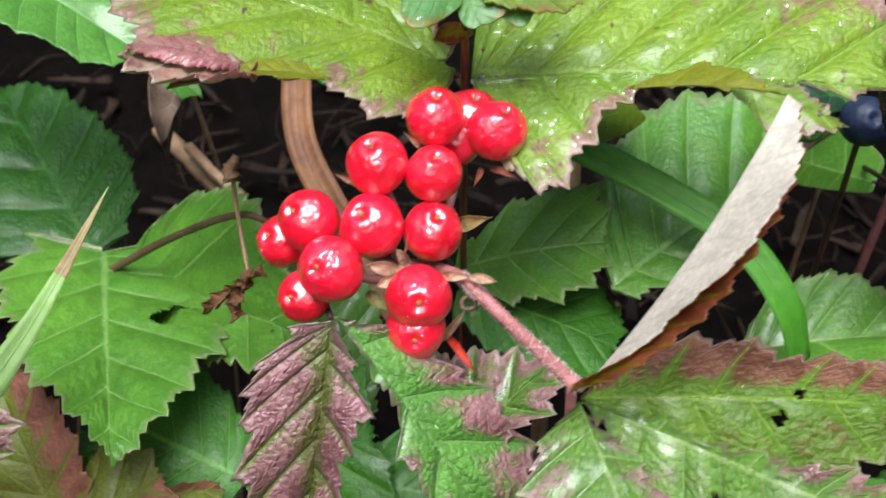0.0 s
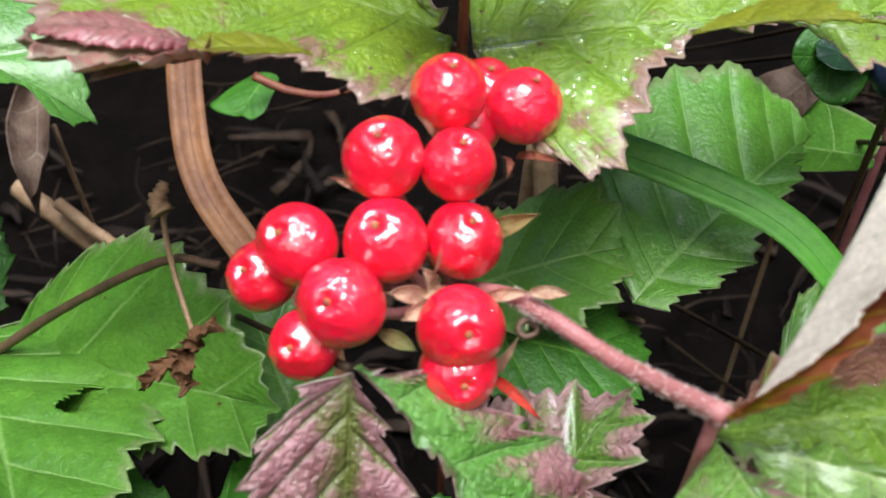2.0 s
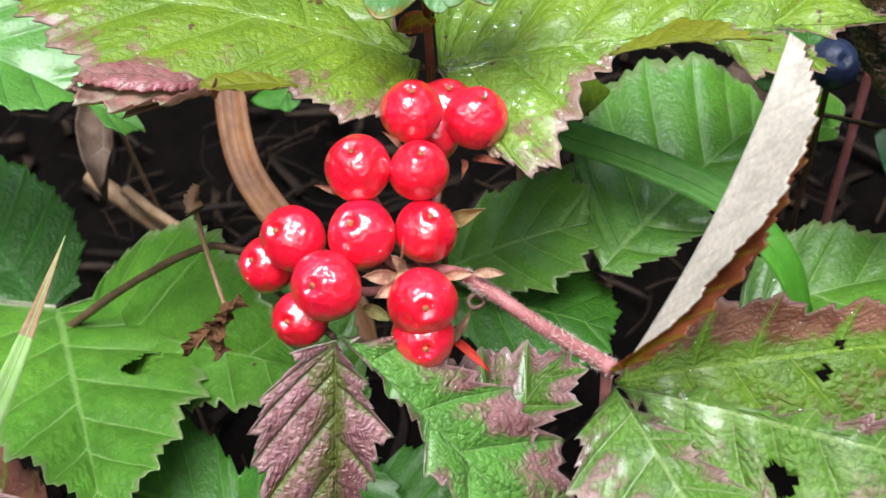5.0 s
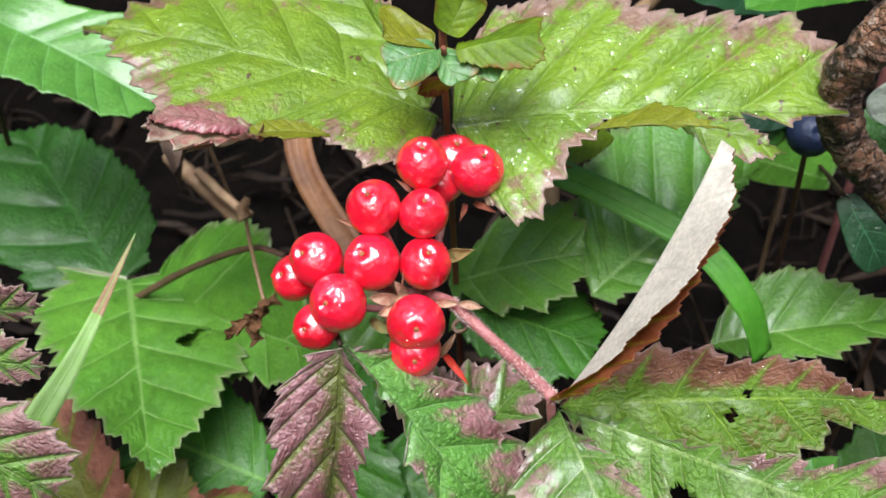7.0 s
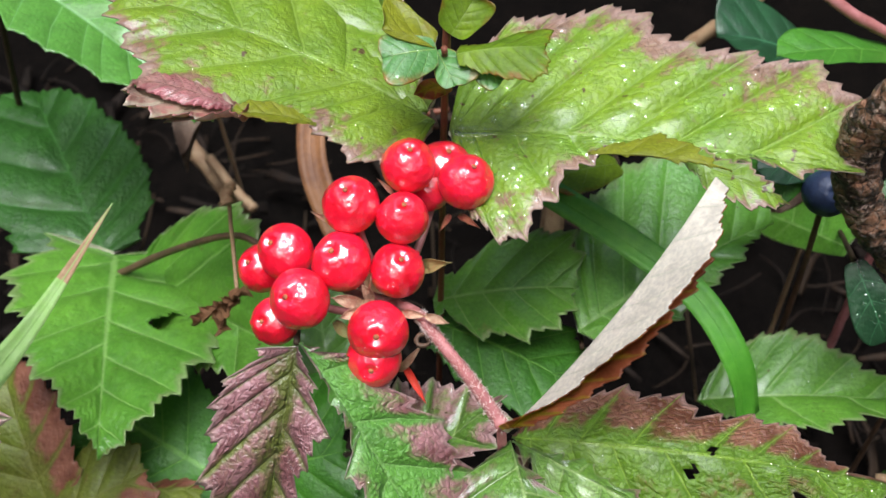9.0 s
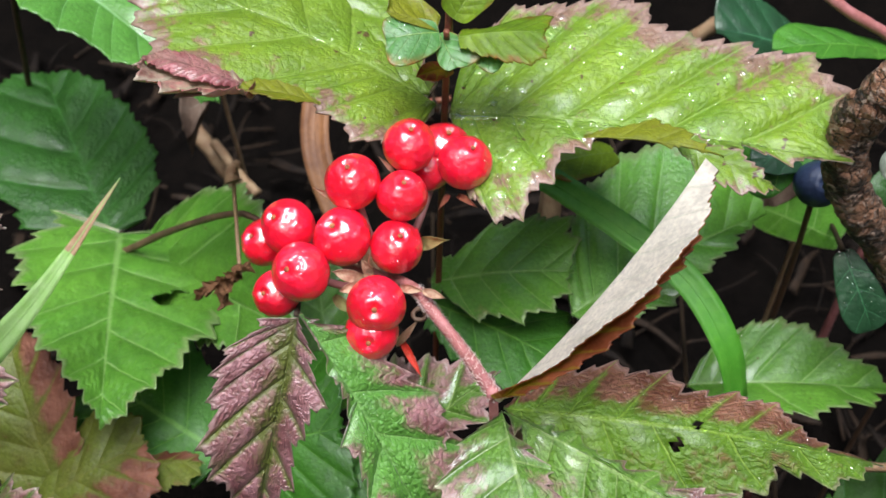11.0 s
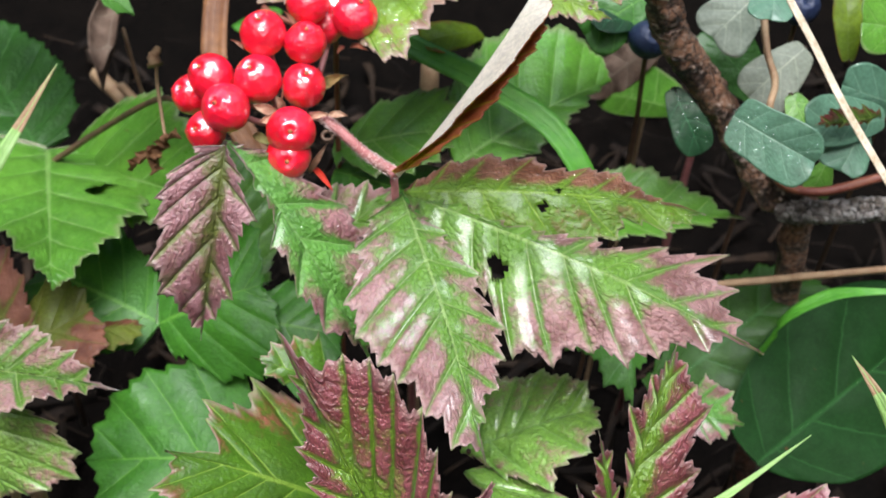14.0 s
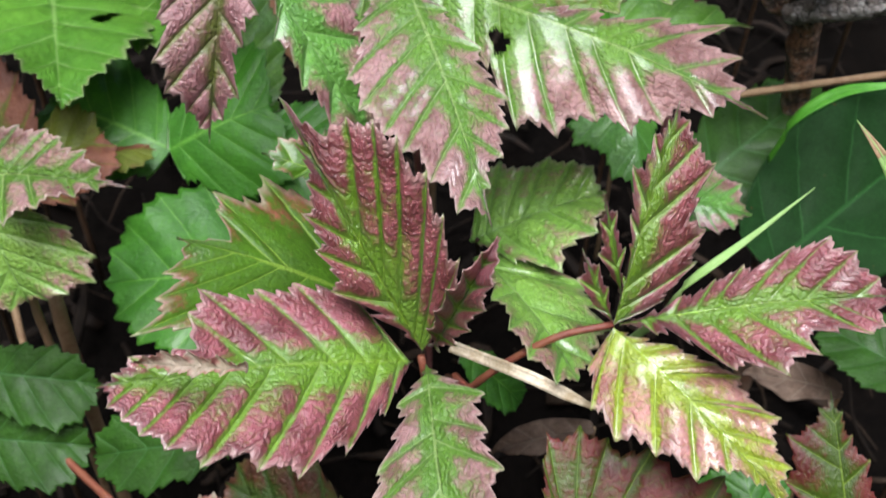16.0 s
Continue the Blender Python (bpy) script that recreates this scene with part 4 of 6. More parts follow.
leaflet(ob, (0.0305, 0.1341, 0.0889), (0.0703, 0.1642, 0.0914), (0.0375, 0.1734, 0.0974), (0.0567, 0.1379, 0.0906), style="mid", teeth=0.1, pleat=0.07, seed=25, tips1=((0.073, 0.177), (0.233, 0.356), (0.387, 0.466), (0.604, 0.524), (0.792, 0.473), (0.938, 0.353), (1.027, 0.243), (1.046, 0.126),), tips2=((0.047, 0.106), (0.204, 0.17), (0.363, 0.192), (0.574, 0.146), (0.733, 0.116), (0.884, 0.039),))

ob = thing("bramble_leaf", (-0.0122, 0.3307, -0.1040), "dark green toothed bramble leaf with purple tips", "leaf", "bramble leaves")
stem(ob, [(-0.0122, 0.3307, -0.1040), (-0.0047, 0.2350, -0.0104), (0.0028, 0.1393, 0.0871)], 0.0006, 0.0005, SHADESTEM, "petiole")
leaflet(ob, (0.0022, 0.1398, 0.0875), (0.0302, 0.1399, 0.0952), (0.0155, 0.1552, 0.0921), (0.0153, 0.1292, 0.0892), style="mid", veins=5, teeth=0.25, seed=26)
leaflet(ob, (0.0026, 0.1378, 0.0833), (0.0319, 0.1271, 0.0797), (0.0197, 0.1456, 0.0792), (0.0153, 0.1202, 0.0794), style="deep", veins=6, teeth=0.14, seed=27)

ob = thing("bramble_leaf", (-0.0812, 0.0857, -0.1040), "purple and yellow-green bramble leaf", "leaf", "bramble leaves")
stem(ob, [(-0.0812, 0.0857, -0.1040), (-0.0787, 0.0832, 0.0033), (-0.0712, 0.0757, 0.0865)], 0.0009, 0.0007, SHADESTEM, "petiole")
leaflet(ob, (-0.0704, 0.0752, 0.0887), (-0.0335, 0.0654, 0.0955), (-0.0532, 0.0805, 0.0964), (-0.0483, 0.0594, 0.0926), style="winehalf", teeth=0.24, pleat=0.13, seed=28, tips1=((0.173, 0.304), (0.327, 0.27), (0.501, 0.25), (0.585, 0.212), (0.749, 0.148), (0.832, 0.076),), tips2=((0.454, 0.311), (0.586, 0.193), (0.767, 0.115), (0.862, 0.065),))
leaflet(ob, (-0.0657, 0.0720, 0.0838), (-0.0582, 0.0589, 0.0686), (-0.0457, 0.0679, 0.0815), (-0.0710, 0.0638, 0.0745), style="winepale", veins=6, teeth=0.2, seed=29)

ob = thing("bramble_leaf", (-0.1007, 0.1126, -0.1040), "ragged purple-edged bramble leaf", "leaf", "bramble leaves")
stem(ob, [(-0.1007, 0.1126, -0.1040), (-0.0957, 0.1101, 0.0272), (-0.0807, 0.1026, 0.1344)], 0.0009, 0.0007, SHADESTEM, "petiole")
leaflet(ob, (-0.0795, 0.1033, 0.1368), (-0.0606, 0.1035, 0.1358), (-0.0682, 0.1055, 0.1415), (-0.0697, 0.1028, 0.1331), style="winehalf", veins=6, teeth=0.3, pleat=0.09, seed=30, pk=0.4)
leaflet(ob, (-0.0825, 0.0999, 0.1328), (-0.0605, 0.0966, 0.1292), (-0.0687, 0.1013, 0.1347), (-0.0706, 0.0961, 0.1264), style="winehalf", veins=6, teeth=0.3, pleat=0.09, seed=95, pk=0.4)
leaflet(ob, (-0.0808, 0.0896, 0.1336), (-0.0592, 0.0798, 0.1181), (-0.0615, 0.0889, 0.1304), (-0.0712, 0.0802, 0.1209), style="winehalf", veins=6, teeth=0.3, pleat=0.09, seed=96, pk=0.4)

ob = thing("bramble_leaf", (-0.0048, 0.1794, -0.1040), "deep green bramble leaf with pink tooth tips", "leaf", "bramble leaves")
stem(ob, [(-0.0048, 0.1794, -0.1040), (-0.0002, 0.1148, -0.0166), (0.0045, 0.0501, 0.0747)], 0.0006, 0.0005, SHADESTEM, "petiole")
leaflet(ob, (-0.0106, 0.0817, 0.0459), (-0.0527, 0.0860, 0.0385), (-0.0360, 0.1097, 0.0489), (-0.0335, 0.0654, 0.0360), style="deep", teeth=0.08, under='greenred', seed=31, label='deep green leaflet', serr=2, fine=0.4, tips1=((0.239, 0.644), (0.495, 0.572), (0.739, 0.506), (0.916, 0.352), (0.984, 0.184),), tips2=((0.274, 0.494), (0.557, 0.437), (0.753, 0.367), (0.903, 0.217),))
leaflet(ob, (0.0106, 0.0506, 0.0780), (-0.0234, 0.0505, 0.0985), (-0.0134, 0.0682, 0.0933), (-0.0212, 0.0280, 0.0922), style="greenred", teeth=0.55, under='greenred', seed=32, phi=(62, 30), res=1.2, tips1=((0.147, 0.789), (0.374, 0.661), (0.647, 0.519), (0.879, 0.301, 0.5), (0.849, 0.202, 0.7),), tips2=((0.441, 0.363), (0.809, 0.484), (1.125, 0.547, 0.5), (1.061, 0.351, 0.5), (1.039, 0.202, 0.5),))
leaflet(ob, (0.0044, 0.0695, 0.0931), (-0.0096, 0.0712, 0.0985), (-0.0010, 0.0776, 0.0989), (-0.0110, 0.0622, 0.0912), style="greenred", teeth=0.24, under='greenred', seed=33, tips1=((0.316, 0.618), (0.615, 0.441), (0.87, 0.265),), tips2=((0.251, 0.177), (0.547, 0.201), (0.821, 0.165),))

ob = thing("bramble_leaf", (0.0484, 0.2030, -0.1040), "green bramble leaf faintly purple between its veins", "leaf", "bramble leaves")
stem(ob, [(0.0484, 0.2030, -0.1040), (0.0397, 0.1301, -0.0095), (0.0311, 0.0573, 0.0889)], 0.0006, 0.0005, SHADESTEM, "petiole")
leaflet(ob, (0.0298, 0.0583, 0.0871), (0.0554, 0.0623, 0.0967), (0.0452, 0.0732, 0.0972), (0.0479, 0.0517, 0.0930), style="winepale", teeth=0.14, pleat=0.12, seed=34, tips1=((0.226, 0.465), (0.383, 0.485), (0.527, 0.376), (0.721, 0.374), (0.867, 0.279), (0.98, 0.184),), tips2=((0.272, 0.329), (0.548, 0.503), (0.862, 0.323), (0.976, 0.146),))
leaflet(ob, (0.0305, 0.0536, 0.0884), (0.0459, 0.0213, 0.0955), (0.0315, 0.0273, 0.0996), (0.0541, 0.0519, 0.0857), style="winepale", teeth=0.13, pleat=0.12, seed=35, tips1=((0.475, 0.209), (0.716, 0.261), (0.892, 0.241), (1.058, 0.185),), tips2=((0.014, 0.359), (0.422, 0.454), (0.78, 0.314), (0.957, 0.142),))

ob = thing("bramble_leaf", (0.1112, 0.2717, -0.1040), "blue-green serrated bramble leaf", "leaf", "bramble leaves")
stem(ob, [(0.1112, 0.2717, -0.1040), (0.0860, 0.1798, -0.0081), (0.0609, 0.0880, 0.0918)], 0.0006, 0.0005, SHADESTEM, "petiole")
leaflet(ob, (0.0636, 0.0919, 0.0953), (0.0647, 0.0704, 0.0832), (0.0510, 0.0847, 0.0887), (0.0677, 0.0796, 0.0855), style="pale", teeth=0.16, seed=36, tips1=((0.083, 0.386), (0.289, 0.545), (0.464, 0.513), (0.505, 0.352), (0.784, 0.236),), tips2=((0.017, 0.353), (0.326, 0.308), (0.589, 0.198),))
leaflet(ob, (0.0760, 0.0727, 0.0806), (0.0884, 0.0705, 0.0793), (0.0879, 0.0830, 0.0815), (0.0752, 0.0682, 0.0793), style="winefew", teeth=0.16, seed=37, tips1=((0.35, 0.836), (0.569, 0.686), (0.814, 0.556),), tips2=((0.174, 0.382), (0.508, 0.437), (0.736, 0.317),))

ob = thing("oval_leaf", (0.1508, 0.1818, -0.1040), "smooth dark green oval leaf with a pale midrib", "leaf", "")
stem(ob, [(0.1508, 0.1818, -0.1040), (0.1246, 0.1308, -0.0344), (0.0984, 0.0798, 0.0392)], 0.0006, 0.0005, SHADESTEM, "petiole")
leaflet(ob, (0.1029, 0.0843, 0.0432), (0.1531, 0.1214, 0.0546), (0.1134, 0.1205, 0.0609), (0.1447, 0.0809, 0.0387), style="oval", smoothrim=True, pleat=0.03, seed=38, arch=0.04, phi=(95, 30), tips1=((0.001, 0.173), (0.203, 0.301), (0.474, 0.36), (0.749, 0.307), (0.949, 0.163),), tips2=((0.085, 0.134), (0.263, 0.269), (0.559, 0.294), (0.841, 0.183),))

ob = thing("bramble_leaf", (0.0318, 0.0325, -0.1040), "wine-purple and green trifoliate bramble leaf", "leaf", "bramble leaves")
stem(ob, [(0.0318, 0.0325, -0.1040), (0.0288, 0.0315, 0.0063), (0.0198, 0.0285, 0.0926)], 0.0009, 0.0007, REDSTEM, "petiole")
leaflet(ob, (0.0200, 0.0288, 0.0941), (-0.0024, 0.0511, 0.1326), (-0.0006, 0.0380, 0.1168), (0.0329, 0.0352, 0.1153), style="wine", teeth=0.3, pleat=0.11, seed=39, res=1.4, phi=(60, 20), tips1=((0.377, 0.164), (0.53, 0.142), (0.654, 0.114), (0.739, 0.053), (0.864, 0.028),), tips2=((0.143, 0.226), (0.269, 0.278), (0.44, 0.305), (0.601, 0.325), (0.753, 0.296), (0.827, 0.243), (0.867, 0.166),))
leaflet(ob, (0.0180, 0.0274, 0.0928), (-0.0290, 0.0113, 0.1120), (-0.0093, 0.0303, 0.1067), (-0.0036, 0.0006, 0.0998), style="wine", teeth=0.26, pleat=0.11, phi=(66, 34), seed=40, res=1.4, tips1=((0.191, 0.285), (0.37, 0.278), (0.503, 0.259), (0.688, 0.255), (0.732, 0.178, 0.6), (0.91, 0.073), (0.96, 0.028),), tips2=((0.151, 0.181), (0.313, 0.291), (0.484, 0.35), (0.607, 0.316), (0.773, 0.29), (0.87, 0.234), (0.923, 0.176), (0.959, 0.118), (0.991, 0.075),))
leaflet(ob, (-0.0059, 0.0104, 0.1176), (-0.0234, 0.0129, 0.1161), (-0.0151, 0.0136, 0.1184), (-0.0139, 0.0105, 0.1159), style="blush", veins=5, teeth=0.2, seed=98, curl=0.5, arch=0.08, label='pale papery curled leaf edge')
leaflet(ob, (0.0206, 0.0269, 0.0927), (0.0240, -0.0155, 0.0943), (0.0099, 0.0039, 0.0933), (0.0315, 0.0098, 0.0965), style="winehalf", teeth=0.2, pleat=0.11, seed=41, res=1.3, tips1=((0.197, 0.139), (0.514, 0.234), (0.713, 0.304), (0.901, 0.269),), tips2=((0.219, 0.225), (0.416, 0.21), (0.587, 0.251), (0.837, 0.22), (0.959, 0.172),))
leaflet(ob, (0.0109, 0.0140, 0.0413), (-0.0192, 0.0301, 0.0458), (-0.0058, 0.0333, 0.0519), (-0.0116, 0.0156, 0.0395), style="olivebrown", veins=6, teeth=0.18, seed=91)
leaflet(ob, (0.0220, 0.0300, 0.0938), (0.0314, 0.0292, 0.1241), (0.0243, 0.0264, 0.1165), (0.0294, 0.0235, 0.1144), style="wine", veins=6, teeth=0.26, pleat=0.12, seed=97, phi=(60, 26), b0=0.3)

ob = thing("bramble_leaf", (0.0260, 0.0389, -0.1040), "small green and purple trifoliate bramble leaf", "leaf", "bramble leaves")
stem(ob, [(0.0260, 0.0389, -0.1040), (0.0240, 0.0349, 0.0614), (0.0287, 0.0261, 0.0866), (0.0346, 0.0261, 0.0945), (0.0427, 0.0269, 0.1007), (0.0516, 0.0281, 0.1021)], 0.0008, 0.0006, REDSTEM, "petiole")
leaflet(ob, (0.0517, 0.0281, 0.1021), (0.0609, 0.0499, 0.1323), (0.0516, 0.0428, 0.1160), (0.0675, 0.0417, 0.1185), style="wine", teeth=0.26, pleat=0.11, seed=42, res=1.3, phi=(62, 26), tips1=((0.226, 0.029), (0.496, 0.071), (0.695, 0.126, 0.5), (0.847, 0.072), (0.92, 0.028),), tips2=((0.156, 0.198), (0.351, 0.295), (0.505, 0.284), (0.795, 0.239), (0.861, 0.143), (0.942, 0.066),))
leaflet(ob, (0.0530, 0.0304, 0.1054), (0.0489, 0.0405, 0.1218), (0.0470, 0.0366, 0.1134), (0.0534, 0.0363, 0.1135), style="wine", teeth=0.2, pleat=0.1, seed=92, phi=(60, 26), tips1=((0.481, 0.141), (0.775, 0.083),), tips2=((0.479, 0.111), (0.812, 0.089),))
leaflet(ob, (0.0515, 0.0278, 0.1032), (0.0461, 0.0359, 0.1128), (0.0583, 0.0320, 0.1114), (0.0404, 0.0301, 0.1027), style="wine", teeth=0.2, pleat=0.1, seed=93, phi=(60, 26), tips1=((0.453, 0.124), (0.76, 0.123),), tips2=((0.303, 0.174), (0.699, 0.198),))
leaflet(ob, (0.0527, 0.0281, 0.1022), (0.0942, 0.0238, 0.1150), (0.0779, 0.0332, 0.1140), (0.0716, 0.0134, 0.1081), style="wine", teeth=0.22, pleat=0.1, phi=(66, 32), seed=43, res=1.3, tips1=((0.257, 0.079), (0.379, 0.118), (0.489, 0.159), (0.672, 0.204), (0.807, 0.225), (0.889, 0.159), (0.956, 0.063),), tips2=((0.147, 0.076), (0.422, 0.269), (0.6, 0.317), (0.718, 0.24, 0.6), (0.9, 0.165), (0.95, 0.137),))
water_line(ob, 0.08, 0.65, 0.0007, 0)
leaflet(ob, (0.0517, 0.0277, 0.1018), (0.0783, -0.0029, 0.0929), (0.0533, 0.0079, 0.0953), (0.0736, 0.0172, 0.0986), style="winegold", teeth=0.22, pleat=0.1, phi=(66, 30), seed=44, res=1.3, tips1=((0.056, 0.207), (0.185, 0.307), (0.341, 0.321), (0.487, 0.249), (0.656, 0.203), (0.717, 0.093), (0.817, 0.041), (0.949, 0.04),), tips2=((0.226, 0.131), (0.39, 0.192), (0.482, 0.226), (0.631, 0.198), (0.699, 0.223), (0.757, 0.131), (0.862, 0.113),))
water_line(ob, 0.02, 0.7, 0.0004, 0)

ob = thing("bramble_leaf", (0.0537, -0.0086, -0.1040), "dark purple-green bramble leaf low down", "leaf", "bramble leaves")
stem(ob, [(0.0537, -0.0086, -0.1040), (0.0532, -0.0076, -0.0020), (0.0517, -0.0046, 0.0759)], 0.0009, 0.0007, SHADESTEM, "petiole")
leaflet(ob, (0.0446, -0.0018, 0.0763), (0.0730, 0.0059, 0.0817), (0.0528, 0.0096, 0.0830), (0.0591, -0.0071, 0.0740), style="olivered", teeth=0.25, seed=45, tips1=((-0.028, 0.427), (0.033, 0.582), (0.108, 0.719), (0.303, 0.691), (0.431, 0.57), (0.658, 0.455), (0.975, 0.154),), tips2=((0.333, 0.201), (0.619, 0.172), (0.732, 0.079), (0.907, 0.058),))

ob = thing("bramble_leaf", (0.0978, 0.0037, -0.1040), "reddish green bramble leaf tip", "leaf", "bramble leaves")
stem(ob, [(0.0978, 0.0037, -0.1040), (0.0973, 0.0042, -0.0100), (0.0958, 0.0057, 0.0599)], 0.0009, 0.0007, SHADESTEM, "petiole")
leaflet(ob, (0.0921, -0.0049, 0.0745), (0.0892, 0.0206, 0.0926), (0.0816, 0.0159, 0.0869), (0.0975, 0.0052, 0.0832), style="olivered", teeth=0.22, seed=46, tips1=((0.237, 0.27), (0.549, 0.307), (0.794, 0.267), (0.829, 0.151), (0.915, 0.08),), tips2=((0.217, 0.296), (0.408, 0.216), (0.622, 0.154), (0.759, 0.081), (0.887, 0.046),))

ob = thing("bramble_leaf", (-0.0879, 0.0805, -0.1040), "shaded dark green bramble leaf near the ground", "leaf", "bramble leaves")
stem(ob, [(-0.0879, 0.0805, -0.1040), (-0.0879, 0.0795, -0.0372), (-0.0879, 0.0765, 0.0056)], 0.0009, 0.0007, SHADESTEM, "petiole")
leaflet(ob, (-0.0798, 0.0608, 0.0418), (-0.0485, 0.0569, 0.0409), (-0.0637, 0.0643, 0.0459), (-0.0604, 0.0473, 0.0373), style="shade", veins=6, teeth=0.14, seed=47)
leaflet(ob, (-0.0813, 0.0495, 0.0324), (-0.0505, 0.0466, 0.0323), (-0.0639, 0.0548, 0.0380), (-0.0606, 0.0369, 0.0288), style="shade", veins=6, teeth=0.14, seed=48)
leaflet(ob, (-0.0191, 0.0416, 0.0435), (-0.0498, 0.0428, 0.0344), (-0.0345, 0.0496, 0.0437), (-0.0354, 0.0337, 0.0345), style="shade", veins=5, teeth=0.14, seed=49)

ob = thing("bramble_leaf", (-0.1296, 0.2326, -0.1040), "browning olive bramble leaf in the shade", "leaf", "bramble leaves")
stem(ob, [(-0.1296, 0.2326, -0.1040), (-0.0991, 0.1663, -0.0265), (-0.0685, 0.1000, 0.0550)], 0.0006, 0.0005, SHADESTEM, "petiole")
leaflet(ob, (-0.0679, 0.1001, 0.0551), (-0.0841, 0.1274, 0.0745), (-0.0632, 0.1112, 0.0644), (-0.0927, 0.1100, 0.0626), style="brown", veins=6, teeth=0.15, seed=50)
leaflet(ob, (-0.0715, 0.0984, 0.0565), (-0.0510, 0.1098, 0.0650), (-0.0552, 0.0919, 0.0578), (-0.0685, 0.1139, 0.0618), style="brown", veins=5, teeth=0.2, seed=51)
leaflet(ob, (-0.0588, 0.1064, 0.0573), (-0.0402, 0.1097, 0.0590), (-0.0504, 0.1119, 0.0563), (-0.0471, 0.1020, 0.0581), style="brown", veins=5, teeth=0.2, seed=52)

ob = thing("bramble_leaf", (-0.0770, 0.2558, -0.1040), "glossy wet green bramble leaf under the others", "leaf", "bramble leaves")
stem(ob, [(-0.0770, 0.2558, -0.1040), (-0.0578, 0.1854, -0.0274), (-0.0386, 0.1150, 0.0532)], 0.0006, 0.0005, SHADESTEM, "petiole")
leaflet(ob, (-0.0379, 0.1150, 0.0533), (-0.0686, 0.1288, 0.0569), (-0.0484, 0.1400, 0.0593), (-0.0557, 0.1027, 0.0472), style="deep", veins=6, teeth=0.13, seed=53)
leaflet(ob, (-0.0386, 0.1150, 0.0532), (-0.0125, 0.1167, 0.0669), (-0.0314, 0.1343, 0.0653), (-0.0224, 0.0965, 0.0486), style="deep", veins=6, teeth=0.13, seed=54)
leaflet(ob, (-0.0188, 0.1117, 0.0597), (0.0057, 0.1064, 0.0608), (-0.0080, 0.1228, 0.0644), (-0.0048, 0.0939, 0.0547), style="deep", veins=6, teeth=0.13, seed=55)

ob = thing("bilberry_leaf", (0.0933, 0.1297, 0.1023), "rounded blue-green bilberry leaf beaded with water", "leaf", "bilberry leaves")
stem(ob, [(0.0933, 0.1297, 0.1023), (0.0861, 0.1141, 0.1215), (0.0788, 0.0986, 0.1367)], 0.0004, 0.0004, REDSTEM, "petiole")
leaflet(ob, (0.0766, 0.0959, 0.1402), (0.0908, 0.0879, 0.1366), (0.0844, 0.0942, 0.1433), (0.0816, 0.0883, 0.1336), style="teal", veins=5, smoothrim=True, pk=0.5, b0=0.75, seed=56, pleat=0.02)
droplets(ob, 40, 0.0002, 0.0006, 6)

ob = thing("bilberry_leaf", (0.1483, 0.4225, -0.1040), "dark blue-green bilberry leaf behind the branch", "leaf", "bilberry leaves")
stem(ob, [(0.1483, 0.4225, -0.1040), (0.1113, 0.2904, 0.0030), (0.0744, 0.1583, 0.1140)], 0.0006, 0.0005, SHADESTEM, "petiole")
leaflet(ob, (0.0744, 0.1583, 0.1140), (0.0605, 0.1542, 0.1161), (0.0679, 0.1599, 0.1156), (0.0679, 0.1524, 0.1143), style="tealdark", veins=4, smoothrim=True, pk=0.5, seed=74, res=0.8)

ob = thing("bilberry_leaf", (0.0586, 0.4115, -0.1040), "yellow-green smooth leaf under the bramble leaf", "leaf", "bilberry leaves")
stem(ob, [(0.0586, 0.4115, -0.1040), (0.0475, 0.2873, -0.0011), (0.0364, 0.1631, 0.1059)], 0.0006, 0.0005, SHADESTEM, "petiole")
leaflet(ob, (0.0364, 0.1631, 0.1059), (0.0226, 0.1555, 0.1077), (0.0290, 0.1646, 0.1075), (0.0303, 0.1525, 0.1075), style="sprig", veins=4, smoothrim=True, pk=0.5, seed=75, res=0.8)

ob = thing("bilberry_leaf", (-0.0448, 0.4346, -0.1040), "small green leaf deep in the shade", "leaf", "bilberry leaves")
stem(ob, [(-0.0448, 0.4346, -0.1040), (-0.0315, 0.3332, -0.0244), (-0.0182, 0.2318, 0.0591)], 0.0006, 0.0005, SHADESTEM, "petiole")
leaflet(ob, (-0.0181, 0.2322, 0.0596), (-0.0256, 0.2229, 0.0564), (-0.0280, 0.2337, 0.0563), (-0.0192, 0.2231, 0.0578), style="deep", veins=4, smoothrim=True, pk=0.5, seed=160, res=0.8)

ob = thing("bramble_leaf", (0.1461, 0.4719, -0.1040), "dull blue-green smooth leaf in the shade", "leaf", "bramble leaves")
stem(ob, [(0.1461, 0.4719, -0.1040), (0.1138, 0.3488, -0.0109), (0.0814, 0.2257, 0.0861)], 0.0006, 0.0005, SHADESTEM, "petiole")
leaflet(ob, (0.0896, 0.2320, 0.0779), (0.0634, 0.2273, 0.0883), (0.0787, 0.2419, 0.0868), (0.0741, 0.2143, 0.0899), style="tealdark", veins=5, smoothrim=True, seed=71, pk=0.5)
leaflet(ob, (0.0920, 0.1870, 0.1183), (0.0645, 0.1770, 0.1243), (0.0782, 0.1888, 0.1206), (0.0771, 0.1759, 0.1228), style="deep", veins=5, smoothrim=True, seed=72, pk=0.5)

ob = thing("dead_leaf", (-0.0620, 0.2436, -0.1040), "ashen grey dead leaf curled on the litter", "dead leaf", "dead leaves")
stem(ob, [(-0.0620, 0.2436, -0.1040), (-0.0630, 0.2411, -0.0155), (-0.0660, 0.2336, 0.0490)], 0.0007, 0.0006, TAN, "stalk")
